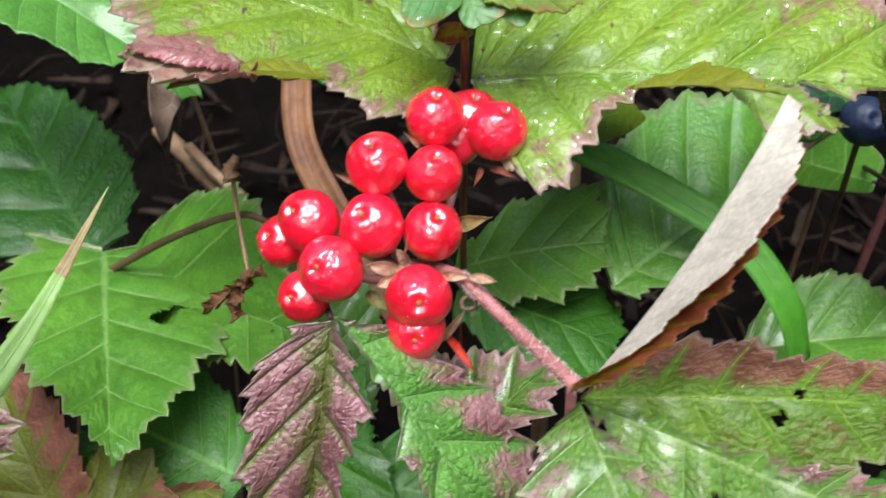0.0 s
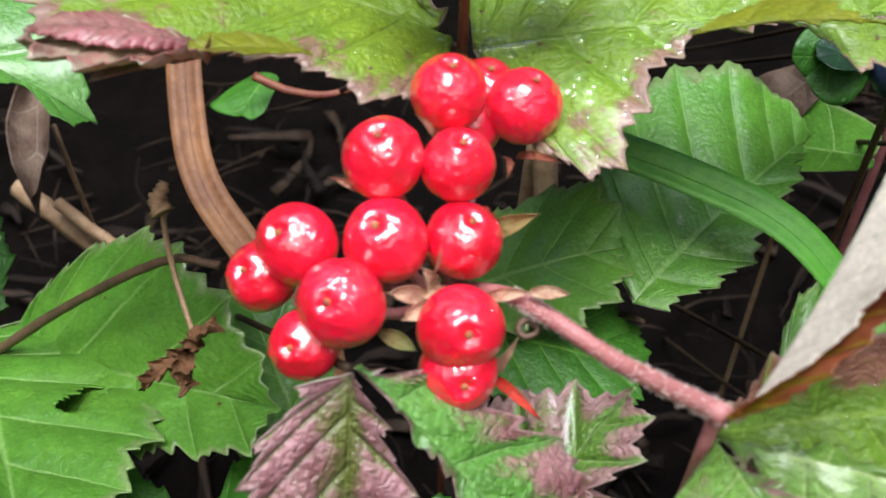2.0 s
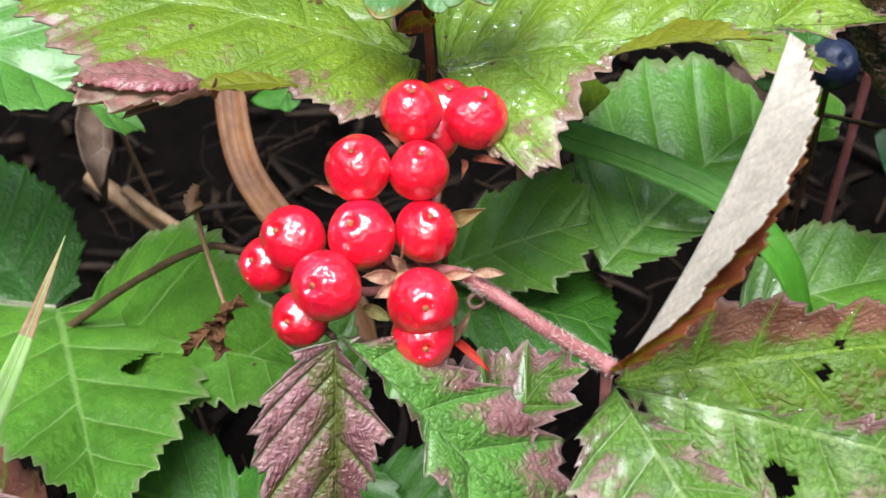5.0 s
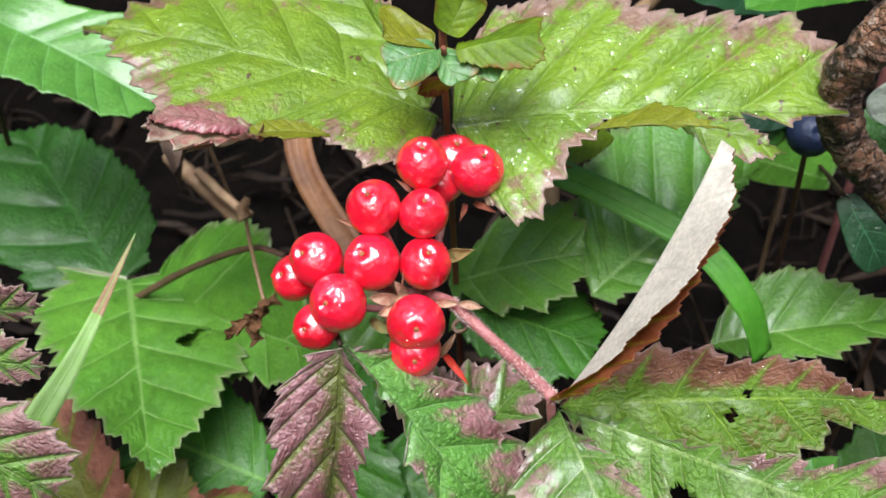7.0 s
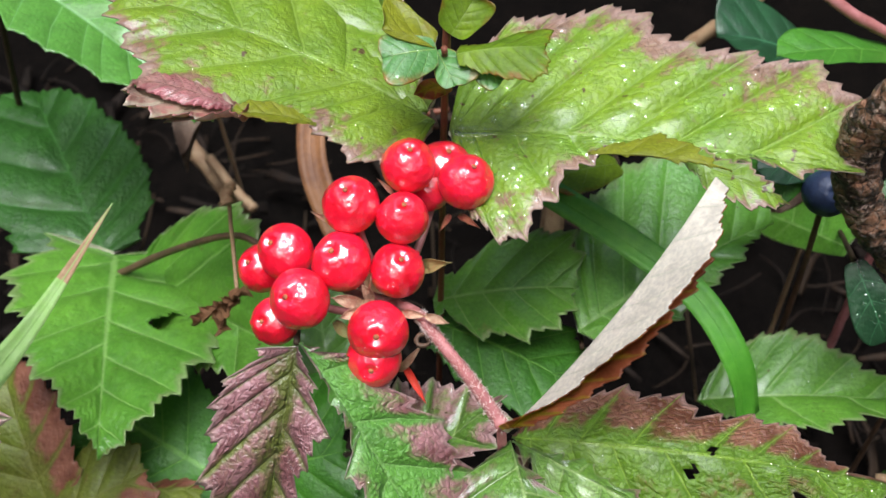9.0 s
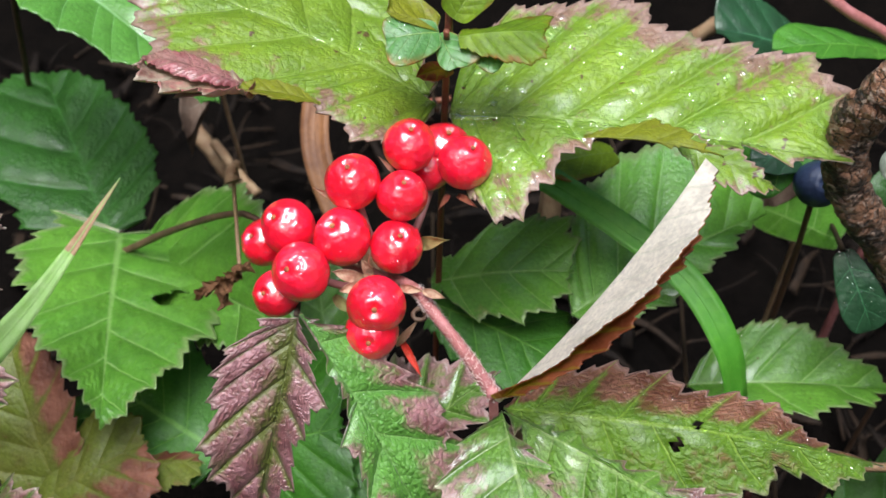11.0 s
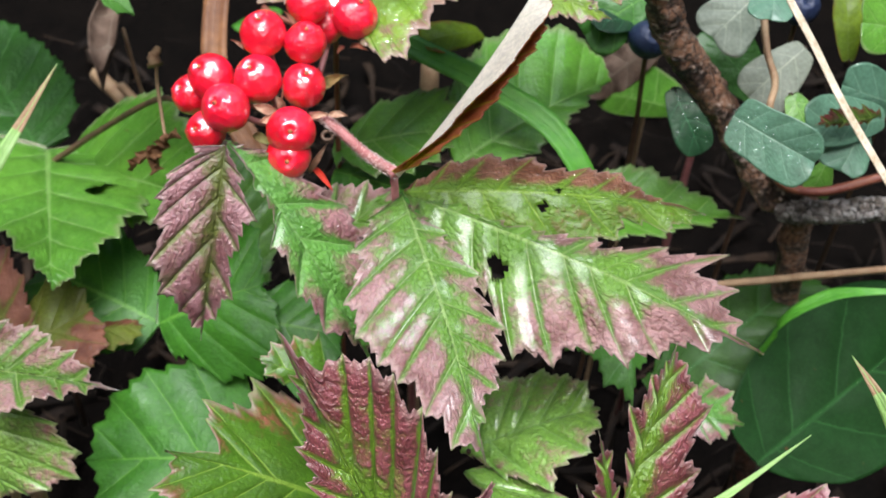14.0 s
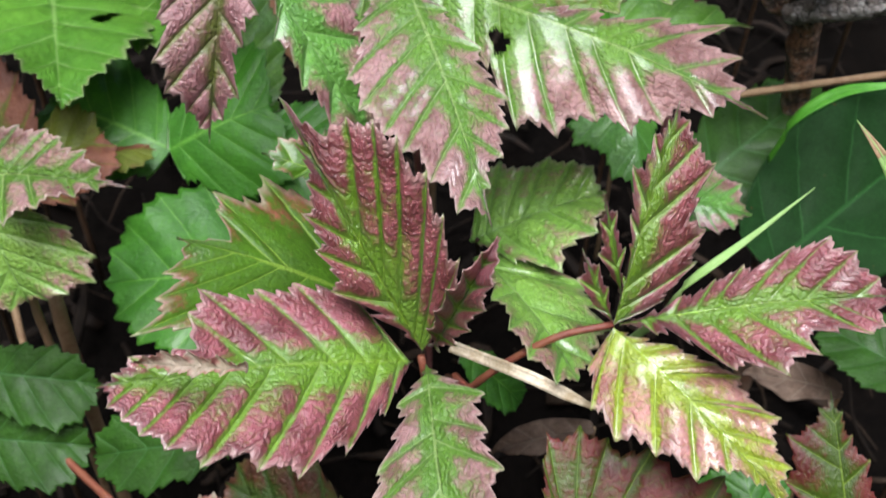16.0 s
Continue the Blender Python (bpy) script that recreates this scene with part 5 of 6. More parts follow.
leaflet(ob, (-0.0685, 0.2461, 0.0542), (-0.0695, 0.2125, 0.0408), (-0.0766, 0.2196, 0.0441), (-0.0554, 0.2476, 0.0539), style="ashen", smoothrim=True, seed=80, curl=0.8, arch=0.1, name='blade', under='ashen', wob=0.14, tips1=((0.365, 0.147), (0.711, 0.123),), tips2=((0.31, 0.133), (0.693, 0.091),))

ob = thing("dead_leaf", (-0.0122, 0.0236, -0.1040), "pinkish tan dead leaf", "dead leaf", "dead leaves")
stem(ob, [(-0.0122, 0.0236, -0.1040), (-0.0132, 0.0236, -0.0242), (-0.0162, 0.0236, 0.0315)], 0.0007, 0.0006, TAN, "stalk")
leaflet(ob, (-0.0139, 0.0216, 0.0301), (-0.0278, 0.0305, 0.0363), (-0.0244, 0.0258, 0.0327), (-0.0184, 0.0300, 0.0366), style="blush", veins=5, teeth=0.2, seed=88, name='blade', under='blush')

ob = thing("bramble_leaf", (0.1240, 0.2202, -0.1040), "dark green shaded bramble leaf behind the oval leaf", "leaf", "bramble leaves")
stem(ob, [(0.1240, 0.2202, -0.1040), (0.1030, 0.1623, -0.0338), (0.0820, 0.1045, 0.0404)], 0.0006, 0.0005, SHADESTEM, "petiole")
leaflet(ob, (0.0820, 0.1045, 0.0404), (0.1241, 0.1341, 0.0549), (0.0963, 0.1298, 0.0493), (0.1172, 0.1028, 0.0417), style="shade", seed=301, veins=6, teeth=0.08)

ob = thing("bramble_leaf", (0.1407, 0.0552, -0.1040), "dark green shaded leaf low beside the purple leaf", "leaf", "bramble leaves")
stem(ob, [(0.1407, 0.0552, -0.1040), (0.1380, 0.0515, -0.0102), (0.1367, 0.0512, 0.0396)], 0.0007, 0.0006, SHADESTEM, "petiole")
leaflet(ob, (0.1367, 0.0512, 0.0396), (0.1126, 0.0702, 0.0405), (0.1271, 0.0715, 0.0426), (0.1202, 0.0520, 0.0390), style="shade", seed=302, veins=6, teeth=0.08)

ob = thing("dead_leaf", (0.1253, 0.0672, -0.1040), "tan dead leaf lying under the purple leaves", "dead leaf", "dead leaves")
stem(ob, [(0.1253, 0.0672, -0.1040), (0.1227, 0.0635, -0.0188), (0.1213, 0.0632, 0.0224)], 0.0007, 0.0006, TAN, "petiole")
leaflet(ob, (0.1213, 0.0632, 0.0224), (0.0982, 0.0680, 0.0246), (0.1105, 0.0690, 0.0263), (0.1074, 0.0600, 0.0252), style="ashen", seed=303, veins=5, smoothrim=True, under='ashen', name='blade', wob=0.1)

ob = thing("dead_leaf", (0.0632, 0.0530, -0.1040), "pale brown dead leaf lying in the shade", "dead leaf", "dead leaves")
stem(ob, [(0.0632, 0.0530, -0.1040), (0.0605, 0.0493, -0.0140), (0.0592, 0.0490, 0.0320)], 0.0007, 0.0006, TAN, "petiole")
leaflet(ob, (0.0592, 0.0490, 0.0320), (0.0363, 0.0457, 0.0276), (0.0478, 0.0505, 0.0325), (0.0458, 0.0426, 0.0323), style="ashen", seed=304, veins=5, smoothrim=True, under='ashen', name='blade', wob=0.1)

ob = thing("bramble_leaf", (0.0403, 0.1621, -0.1040), "small dark green leaf under the purple leaf", "leaf", "bramble leaves")
stem(ob, [(0.0403, 0.1621, -0.1040), (0.0345, 0.1057, -0.0227), (0.0287, 0.0494, 0.0625)], 0.0006, 0.0005, SHADESTEM, "petiole")
leaflet(ob, (0.0287, 0.0494, 0.0625), (0.0412, 0.0436, 0.0522), (0.0395, 0.0496, 0.0570), (0.0331, 0.0411, 0.0561), style="deep", seed=305, veins=5, teeth=0.1)

ob = thing("bramble_leaf", (0.0947, 0.0225, -0.1040), "dark blue-green leaf under the reddish leaves", "leaf", "bramble leaves")
stem(ob, [(0.0947, 0.0225, -0.1040), (0.0920, 0.0188, -0.0124), (0.0907, 0.0185, 0.0353)], 0.0007, 0.0006, SHADESTEM, "petiole")
leaflet(ob, (0.0907, 0.0185, 0.0353), (0.0877, 0.0339, 0.0413), (0.0780, 0.0270, 0.0348), (0.0995, 0.0269, 0.0363), style="deep", seed=307, veins=6, teeth=0.1)

blade("grass_blade", [(0.1029, 0.1038, 0.0608), (0.1063, 0.1035, 0.0738), (0.1136, 0.1039, 0.0811), (0.1217, 0.1013, 0.0861), (0.1340, 0.0988, 0.0888)], 0.003, GRASS, "dark green grass blade arching over the oval leaf", (0.3, 0.6, 0.4), point=0.5)
ob = thing("bilberry_leaf", (0.2787, 0.4169, -0.1040), "rounded blue-green bilberry leaf", "leaf", "bilberry leaves")
stem(ob, [(0.2787, 0.4169, -0.1040), (0.1993, 0.2676, 0.0082), (0.1199, 0.1182, 0.1244)], 0.0006, 0.0005, SHADESTEM, "petiole")
leaflet(ob, (0.1199, 0.1182, 0.1244), (0.1052, 0.1180, 0.1300), (0.1113, 0.1210, 0.1332), (0.1119, 0.1168, 0.1226), style="teal", seed=401, veins=4, smoothrim=True, pk=0.5, b0=0.45, pleat=0.02, res=0.8)

ob = thing("bilberry_leaf", (0.2645, 0.3927, -0.1040), "rounded blue-green bilberry leaf with a torn brown patch", "leaf", "bilberry leaves")
stem(ob, [(0.2645, 0.3927, -0.1040), (0.1881, 0.2508, 0.0104), (0.1117, 0.1089, 0.1289)], 0.0006, 0.0005, SHADESTEM, "petiole")
leaflet(ob, (0.1117, 0.1089, 0.1289), (0.0945, 0.1042, 0.1302), (0.1011, 0.1107, 0.1338), (0.1038, 0.1039, 0.1264), style="teal", seed=402, veins=4, smoothrim=True, pk=0.5, b0=0.45, pleat=0.02, res=0.8)
leaflet(ob, (0.1086, 0.1050, 0.1333), (0.0947, 0.1017, 0.1333), (0.1003, 0.1052, 0.1355), (0.1018, 0.1027, 0.1321), style='olivered', seed=403, veins=5, teeth=0.3, label='torn brown patch')

ob = thing("bilberry_leaf", (0.2534, 0.3897, -0.1040), "blue-green bilberry leaf hanging below another", "leaf", "bilberry leaves")
stem(ob, [(0.2534, 0.3897, -0.1040), (0.1808, 0.2495, 0.0098), (0.1082, 0.1093, 0.1276)], 0.0006, 0.0005, SHADESTEM, "petiole")
leaflet(ob, (0.1082, 0.1093, 0.1276), (0.1026, 0.1003, 0.1231), (0.0976, 0.1044, 0.1251), (0.1096, 0.1038, 0.1241), style="teal", seed=404, veins=4, smoothrim=True, pk=0.5, b0=0.45, pleat=0.02, res=0.8)

ob = thing("bilberry_leaf", (0.2222, 0.4821, -0.1040), "rounded blue-green bilberry leaf", "leaf", "bilberry leaves")
stem(ob, [(0.2222, 0.4821, -0.1040), (0.1568, 0.3079, 0.0177), (0.0914, 0.1337, 0.1433)], 0.0006, 0.0005, SHADESTEM, "petiole")
leaflet(ob, (0.0914, 0.1337, 0.1433), (0.0892, 0.1238, 0.1408), (0.0850, 0.1278, 0.1415), (0.0942, 0.1274, 0.1418), style="teal", seed=405, veins=4, smoothrim=True, pk=0.5, b0=0.45, pleat=0.02, res=0.8)

ob = thing("bilberry_leaf", (0.2320, 0.4291, -0.1040), "pale grey-green bilberry leaf in shade", "leaf", "bilberry leaves")
stem(ob, [(0.2320, 0.4291, -0.1040), (0.1687, 0.2851, 0.0066), (0.1055, 0.1410, 0.1211)], 0.0006, 0.0005, SHADESTEM, "petiole")
leaflet(ob, (0.1055, 0.1410, 0.1211), (0.0940, 0.1348, 0.1119), (0.0963, 0.1419, 0.1185), (0.1057, 0.1337, 0.1145), style="greypale", seed=406, veins=4, smoothrim=True, pk=0.5, b0=0.45, pleat=0.02, res=0.8)

ob = thing("bilberry_leaf", (0.2177, 0.4013, -0.1040), "small bright green bilberry leaf", "leaf", "bilberry leaves")
stem(ob, [(0.2177, 0.4013, -0.1040), (0.1581, 0.2628, 0.0069), (0.0985, 0.1243, 0.1217)], 0.0006, 0.0005, SHADESTEM, "petiole")
leaflet(ob, (0.0985, 0.1243, 0.1217), (0.1024, 0.1183, 0.1165), (0.0969, 0.1205, 0.1181), (0.1042, 0.1219, 0.1198), style="mid", seed=407, veins=4, smoothrim=True, pk=0.5, b0=0.45, pleat=0.02, res=0.8)

ob = thing("bilberry_leaf", (0.2015, 0.3882, -0.1040), "dark green leaf behind the branch", "leaf", "bilberry leaves")
stem(ob, [(0.2015, 0.3882, -0.1040), (0.1535, 0.2712, -0.0064), (0.1054, 0.1542, 0.0952)], 0.0006, 0.0005, SHADESTEM, "petiole")
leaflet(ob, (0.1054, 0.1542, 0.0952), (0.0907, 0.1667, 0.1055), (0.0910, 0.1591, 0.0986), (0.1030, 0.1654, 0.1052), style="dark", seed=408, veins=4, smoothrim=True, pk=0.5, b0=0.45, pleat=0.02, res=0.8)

ob = thing("bilberry_leaf", (0.1533, 0.3818, -0.1040), "hanging glossy green bilberry leaf beaded with water", "leaf", "bilberry leaves")
stem(ob, [(0.1533, 0.3818, -0.1040), (0.1155, 0.2599, 0.0015), (0.0777, 0.1380, 0.1109)], 0.0006, 0.0005, SHADESTEM, "petiole")
leaflet(ob, (0.0777, 0.1380, 0.1109), (0.0850, 0.1288, 0.1003), (0.0766, 0.1332, 0.1051), (0.0859, 0.1333, 0.1059), style="tealdark", seed=409, veins=4, smoothrim=True, pk=0.5, b0=0.45, pleat=0.02, res=0.8)
droplets(ob, 40, 0.0002, 0.0006, 7)

ob = thing("bilberry_leaf", (0.1546, 0.3719, -0.1040), "bright green smooth leaf behind the branch", "leaf", "bilberry leaves")
stem(ob, [(0.1546, 0.3719, -0.1040), (0.1229, 0.2730, -0.0168), (0.0912, 0.1741, 0.0744)], 0.0006, 0.0005, SHADESTEM, "petiole")
leaflet(ob, (0.0912, 0.1741, 0.0744), (0.0763, 0.2035, 0.0539), (0.0883, 0.2009, 0.0687), (0.0829, 0.1849, 0.0605), style="mid", seed=410, veins=4, smoothrim=True, pk=0.5, b0=0.45, pleat=0.02, res=0.8)

ob = thing("bilberry_leaf", (0.1497, 0.4302, -0.1040), "dull blue-green leaf in the shade", "leaf", "bilberry leaves")
stem(ob, [(0.1497, 0.4302, -0.1040), (0.1113, 0.2955, 0.0055), (0.0730, 0.1607, 0.1190)], 0.0006, 0.0005, SHADESTEM, "petiole")
leaflet(ob, (0.0730, 0.1607, 0.1190), (0.0596, 0.1545, 0.1124), (0.0646, 0.1618, 0.1194), (0.0693, 0.1526, 0.1114), style="deep", seed=411, veins=4, smoothrim=True, pk=0.5, b0=0.45, pleat=0.02, res=0.8)

ob = thing("bilberry_leaf", (0.1303, 0.1412, -0.1040), "green bilberry leaf by the straw", "leaf", "bilberry leaves")
stem(ob, [(0.1303, 0.1412, -0.1040), (0.1276, 0.1375, 0.0343), (0.1263, 0.1372, 0.1287)], 0.0007, 0.0006, SHADESTEM, "petiole")
leaflet(ob, (0.1263, 0.1372, 0.1287), (0.1129, 0.1352, 0.1326), (0.1182, 0.1419, 0.1365), (0.1180, 0.1312, 0.1267), style="mid", seed=412, veins=4, smoothrim=True, pk=0.5, b0=0.45, pleat=0.02, res=0.8)

ob = thing("dead_leaf", (0.0927, 0.1986, -0.1040), "pinkish grey dead leaf behind the branch", "dead leaf", "dead leaves")
stem(ob, [(0.0927, 0.1986, -0.1040), (0.0900, 0.1949, 0.0096), (0.0887, 0.1946, 0.0793)], 0.0007, 0.0006, TAN, "petiole")
leaflet(ob, (0.0887, 0.1946, 0.0793), (0.0732, 0.1998, 0.0557), (0.0819, 0.2041, 0.0712), (0.0833, 0.1933, 0.0641), style="ashen", seed=413, veins=5, smoothrim=True, under='ashen', name='blade', wob=0.1)

ob = thing("bramble_leaf", (-0.0396, 0.2757, -0.1040), "mid green bramble leaf in the shade behind the berries", "leaf", "bramble leaves")
stem(ob, [(-0.0396, 0.2757, -0.1040), (-0.0287, 0.2041, -0.0306), (-0.0178, 0.1326, 0.0468)], 0.0006, 0.0005, SHADESTEM, "petiole")
leaflet(ob, (-0.0178, 0.1326, 0.0468), (-0.0283, 0.1685, 0.0642), (-0.0386, 0.1510, 0.0594), (-0.0136, 0.1551, 0.0550), style="mid", seed=420, veins=7, teeth=0.1)

ob = thing("bilberry_leaf", (0.2126, 0.4601, -0.1040), "pale grey-green withered leaf behind the shoot", "leaf", "bilberry leaves")
stem(ob, [(0.2126, 0.4601, -0.1040), (0.1552, 0.3085, 0.0081), (0.0979, 0.1569, 0.1242)], 0.0006, 0.0005, SHADESTEM, "petiole")
leaflet(ob, (0.0979, 0.1569, 0.1242), (0.0881, 0.1511, 0.1155), (0.0874, 0.1579, 0.1216), (0.0981, 0.1501, 0.1153), style="greypale", seed=414, veins=4, smoothrim=True, pk=0.5, b0=0.45, pleat=0.02, res=0.8)

ob = thing("bilberry_leaf", (0.2564, 0.4237, -0.1040), "yellow-green upright bilberry leaf", "leaf", "bilberry leaves")
stem(ob, [(0.2564, 0.4237, -0.1040), (0.1856, 0.2812, 0.0059), (0.1148, 0.1387, 0.1197)], 0.0006, 0.0005, SHADESTEM, "petiole")
leaflet(ob, (0.1148, 0.1387, 0.1197), (0.1139, 0.1508, 0.1307), (0.1111, 0.1450, 0.1252), (0.1178, 0.1448, 0.1255), style="sprig", seed=415, veins=4, smoothrim=True, pk=0.5, b0=0.45, pleat=0.02, res=0.8)

ob = thing("bilberry_leaf", (0.2242, 0.3502, -0.1040), "dark green leaf between the bilberry leaves", "leaf", "bilberry leaves")
stem(ob, [(0.2242, 0.3502, -0.1040), (0.1674, 0.2362, -0.0018), (0.1106, 0.1222, 0.1044)], 0.0006, 0.0005, SHADESTEM, "petiole")
leaflet(ob, (0.1106, 0.1222, 0.1044), (0.1081, 0.1191, 0.0986), (0.1074, 0.1228, 0.1020), (0.1134, 0.1199, 0.0998), style="mid", seed=416, veins=4, smoothrim=True, pk=0.5, b0=0.45, pleat=0.02, res=0.8)


# stalks and grass
blade("dead_leaf", [(-0.0315, 0.2721, 0.0815), (-0.0351, 0.2508, 0.0672), (-0.0365, 0.2290, 0.0572), (-0.0349, 0.2115, 0.0493), (-0.0268, 0.1949, 0.0438), (-0.0158, 0.1779, 0.0373), (-0.0094, 0.1632, 0.0319)], 0.0075, DEADTAN, "brown curved strip of dead leaf", (1, 0.3, 0.2), point=0.12, category="dead leaf", fold=0.5)
blade("grass_blade", [(-0.0984, 0.0944, 0.0655), (-0.0803, 0.1033, 0.0893), (-0.0669, 0.1154, 0.1028), (-0.0544, 0.1331, 0.1170)], 0.0052, GRASSPALE, "pale green grass blade with a dry tip", (1, 0.3, 0.2), point=0.5, dry=0.2)
blade("grass_blade", [(0.0107, 0.1624, 0.1068), (0.0228, 0.1529, 0.1071), (0.0381, 0.1424, 0.1062), (0.0508, 0.1335, 0.1030), (0.0589, 0.1251, 0.0952), (0.0628, 0.1205, 0.0830)], 0.0056, GRASS, "broad dark green grass blade", (0.5, 0.6, 0.4), point=0.02, dry=0.0)
blade("grass_blade", [(0.0589, 0.0431, 0.0739), (0.0617, 0.0356, 0.0937), (0.0629, 0.0302, 0.1100), (0.0723, 0.0335, 0.1182), (0.0818, 0.0380, 0.1248)], 0.003, GRASSPALE, "narrow fresh green grass blade", (0.4, 0.6, 0.4), point=0.8, dry=0.0)
blade("grass_blade", [(0.1227, 0.0285, 0.0879), (0.1065, 0.0449, 0.1071), (0.0994, 0.0516, 0.1163), (0.0947, 0.0570, 0.1205)], 0.005, GRASSPALE, "yellow-green grass blade with a reddened tip", (1, -0.3, 0.2), point=0.9, dry=0.3)
blade("grass_blade", [(0.1146, 0.0815, 0.1217), (0.1054, 0.0929, 0.1314), (0.0983, 0.1019, 0.1391), (0.0929, 0.1097, 0.1459), (0.0886, 0.1156, 0.1509), (0.0853, 0.1207, 0.1553)], 0.0014, STRAW, "pale dry grass stalk", (1, 0.3, 0.2), point=0.2)
blade("grass_blade", [(0.0249, 0.0304, 0.0931), (0.0300, 0.0287, 0.0920), (0.0377, 0.0206, 0.0980), (0.0445, 0.0190, 0.0945), (0.0517, 0.0184, 0.0893)], 0.0021, STRAW, "pale curled straw between the leaves", (0.3, 0.6, 0.6), point=0.3, dry=0.0)
ob = thing("dry_stalk", (-0.0938, 0.1890, -0.1000), "brown dry flower stalk with a withered head", "twig")
stem(ob, [(-0.0938, 0.1890, -0.1000), (-0.0938, 0.1890, 0.0132), (-0.0784, 0.1652, 0.0518), (-0.0683, 0.1583, 0.0654), (-0.0533, 0.1519, 0.0820), (-0.0369, 0.1416, 0.1006), (-0.0291, 0.1371, 0.1034)], 0.0011, 0.0006, TWIG, "stalk", rough=0.12)
stem(ob, [(-0.0331, 0.1279, 0.0986), (-0.0350, 0.1358, 0.1024), (-0.0356, 0.1388, 0.1074), (-0.0355, 0.1400, 0.1134)], 0.0004, 0.0004, TAN, "side_stalk")
stem(ob, [(-0.0354, 0.1389, 0.1126), (-0.0360, 0.1401, 0.1135), (-0.0353, 0.1412, 0.1144), (-0.0348, 0.1421, 0.1151)], 0.0016, 0.0006, TAN, "bud", rough=0.35)
leaflet(ob, (-0.0325, 0.1252, 0.1015), (-0.0403, 0.1230, 0.0960), (-0.0372, 0.1254, 0.0991), style="dead", veins=4, teeth=0.3, seed=140, curl=0.7, arch=0.2, name='withered_sepal', under='dead', wob=0.2, res=0.8)
leaflet(ob, (-0.0333, 0.1243, 0.1021), (-0.0287, 0.1237, 0.1054), (-0.0309, 0.1225, 0.1045), style="dead", veins=4, teeth=0.3, seed=141, curl=0.7, arch=0.2, name='withered_sepal', under='dead', wob=0.2, res=0.8)
leaflet(ob, (-0.0342, 0.1246, 0.1011), (-0.0363, 0.1199, 0.1024), (-0.0343, 0.1210, 0.1007), style="dead", veins=4, teeth=0.3, seed=142, curl=0.7, arch=0.2, name='withered_sepal', under='dead', wob=0.2, res=0.8)
leaflet(ob, (-0.0320, 0.1253, 0.1017), (-0.0352, 0.1239, 0.1043), (-0.0338, 0.1251, 0.1040), style="dead", veins=4, teeth=0.3, seed=143, curl=0.7, arch=0.2, name='withered_sepal', under='dead', wob=0.2, res=0.8)
leaflet(ob, (-0.0349, 0.1244, 0.0996), (-0.0327, 0.1206, 0.0992), (-0.0324, 0.1215, 0.1012), style="dead", veins=4, teeth=0.3, seed=144, curl=0.7, arch=0.2, name='withered_sepal', under='dead', wob=0.2, res=0.8)
ob = thing("thin_stem", (0.0941, 0.1242, 0.0607), "thin brown woody stem", "twig")
stem(ob, [(0.0941, 0.1242, 0.0607), (0.1113, 0.1229, 0.0652), (0.1462, 0.1216, 0.0728)], 0.001, 0.0009, TAN, "stalk", rough=0.12)
ob = thing("lichen_twig", (0.0194, 0.1516, 0.0918), "dark wet twig with grey lichen", "twig")
stem(ob, [(0.0194, 0.1516, 0.0918), (0.0286, 0.1553, 0.0921), (0.0387, 0.1589, 0.0899), (0.0465, 0.1586, 0.0896)], 0.001, 0.0007, TWIG, "stalk", rough=0.12)
ob = thing("beige_stalk", (-0.0788, 0.2398, 0.0260), "beige dry stalk in the litter", "twig")
stem(ob, [(-0.0788, 0.2398, 0.0260), (-0.0665, 0.2268, 0.0236), (-0.0570, 0.2157, 0.0222)], 0.0026, 0.002, TAN, "stalk", rough=0.12)
ob = thing("beige_stalk", (0.0276, 0.1788, -0.1000), "pale beige dry stalk behind the berries", "twig")
stem(ob, [(0.0276, 0.1788, -0.1000), (0.0256, 0.1748, 0.0777), (0.0261, 0.1662, 0.0731), (0.0257, 0.1586, 0.0693)], 0.0022, 0.002, TAN, "stalk", rough=0.12)
ob = thing("orange_twig", (-0.0218, 0.2244, 0.0654), "reddish orange dry twig in the shade", "twig")
stem(ob, [(-0.0218, 0.2244, 0.0654), (-0.0152, 0.2195, 0.0649), (-0.0074, 0.2159, 0.0658), (-0.0003, 0.2162, 0.0675)], 0.001, 0.0008, REDSTEM, "stalk", rough=0.12)
ob = thing("red_stem", (-0.0787, 0.0643, 0.0347), "thin reddish bramble stem in the shade", "twig")
stem(ob, [(-0.0787, 0.0643, 0.0347), (-0.0646, 0.0528, 0.0326), (-0.0559, 0.0433, 0.0319), (-0.0438, 0.0311, 0.0355)], 0.0011, 0.0009, REDSTEM, "stalk", rough=0.12)
ob = thing("brown_stem", (-0.0709, 0.0779, 0.0460), "thin brown dry stem in the shade", "twig")
stem(ob, [(-0.0709, 0.0779, 0.0460), (-0.0673, 0.0659, 0.0366), (-0.0633, 0.0543, 0.0301)], 0.0009, 0.0009, TAN, "stalk", rough=0.12)
ob = thing("orange_twig", (0.1015, 0.1287, 0.0961), "reddish brown bent twig", "twig")
stem(ob, [(0.1015, 0.1287, 0.0961), (0.1038, 0.1214, 0.0977), (0.1098, 0.1177, 0.1002), (0.1182, 0.1177, 0.1035), (0.1306, 0.1189, 0.1082)], 0.0012, 0.0010, REDSTEM, "stalk", rough=0.12)
ob = thing("yellow_stalk", (0.0931, 0.1390, 0.1319), "yellowish brown shoot of the bilberry", "twig")
stem(ob, [(0.0931, 0.1390, 0.1319), (0.0936, 0.1320, 0.1270), (0.0948, 0.1256, 0.1239), (0.0928, 0.1191, 0.1219), (0.0997, 0.1270, 0.1079)], 0.0008, 0.0007, TAN, "stalk", rough=0.12)
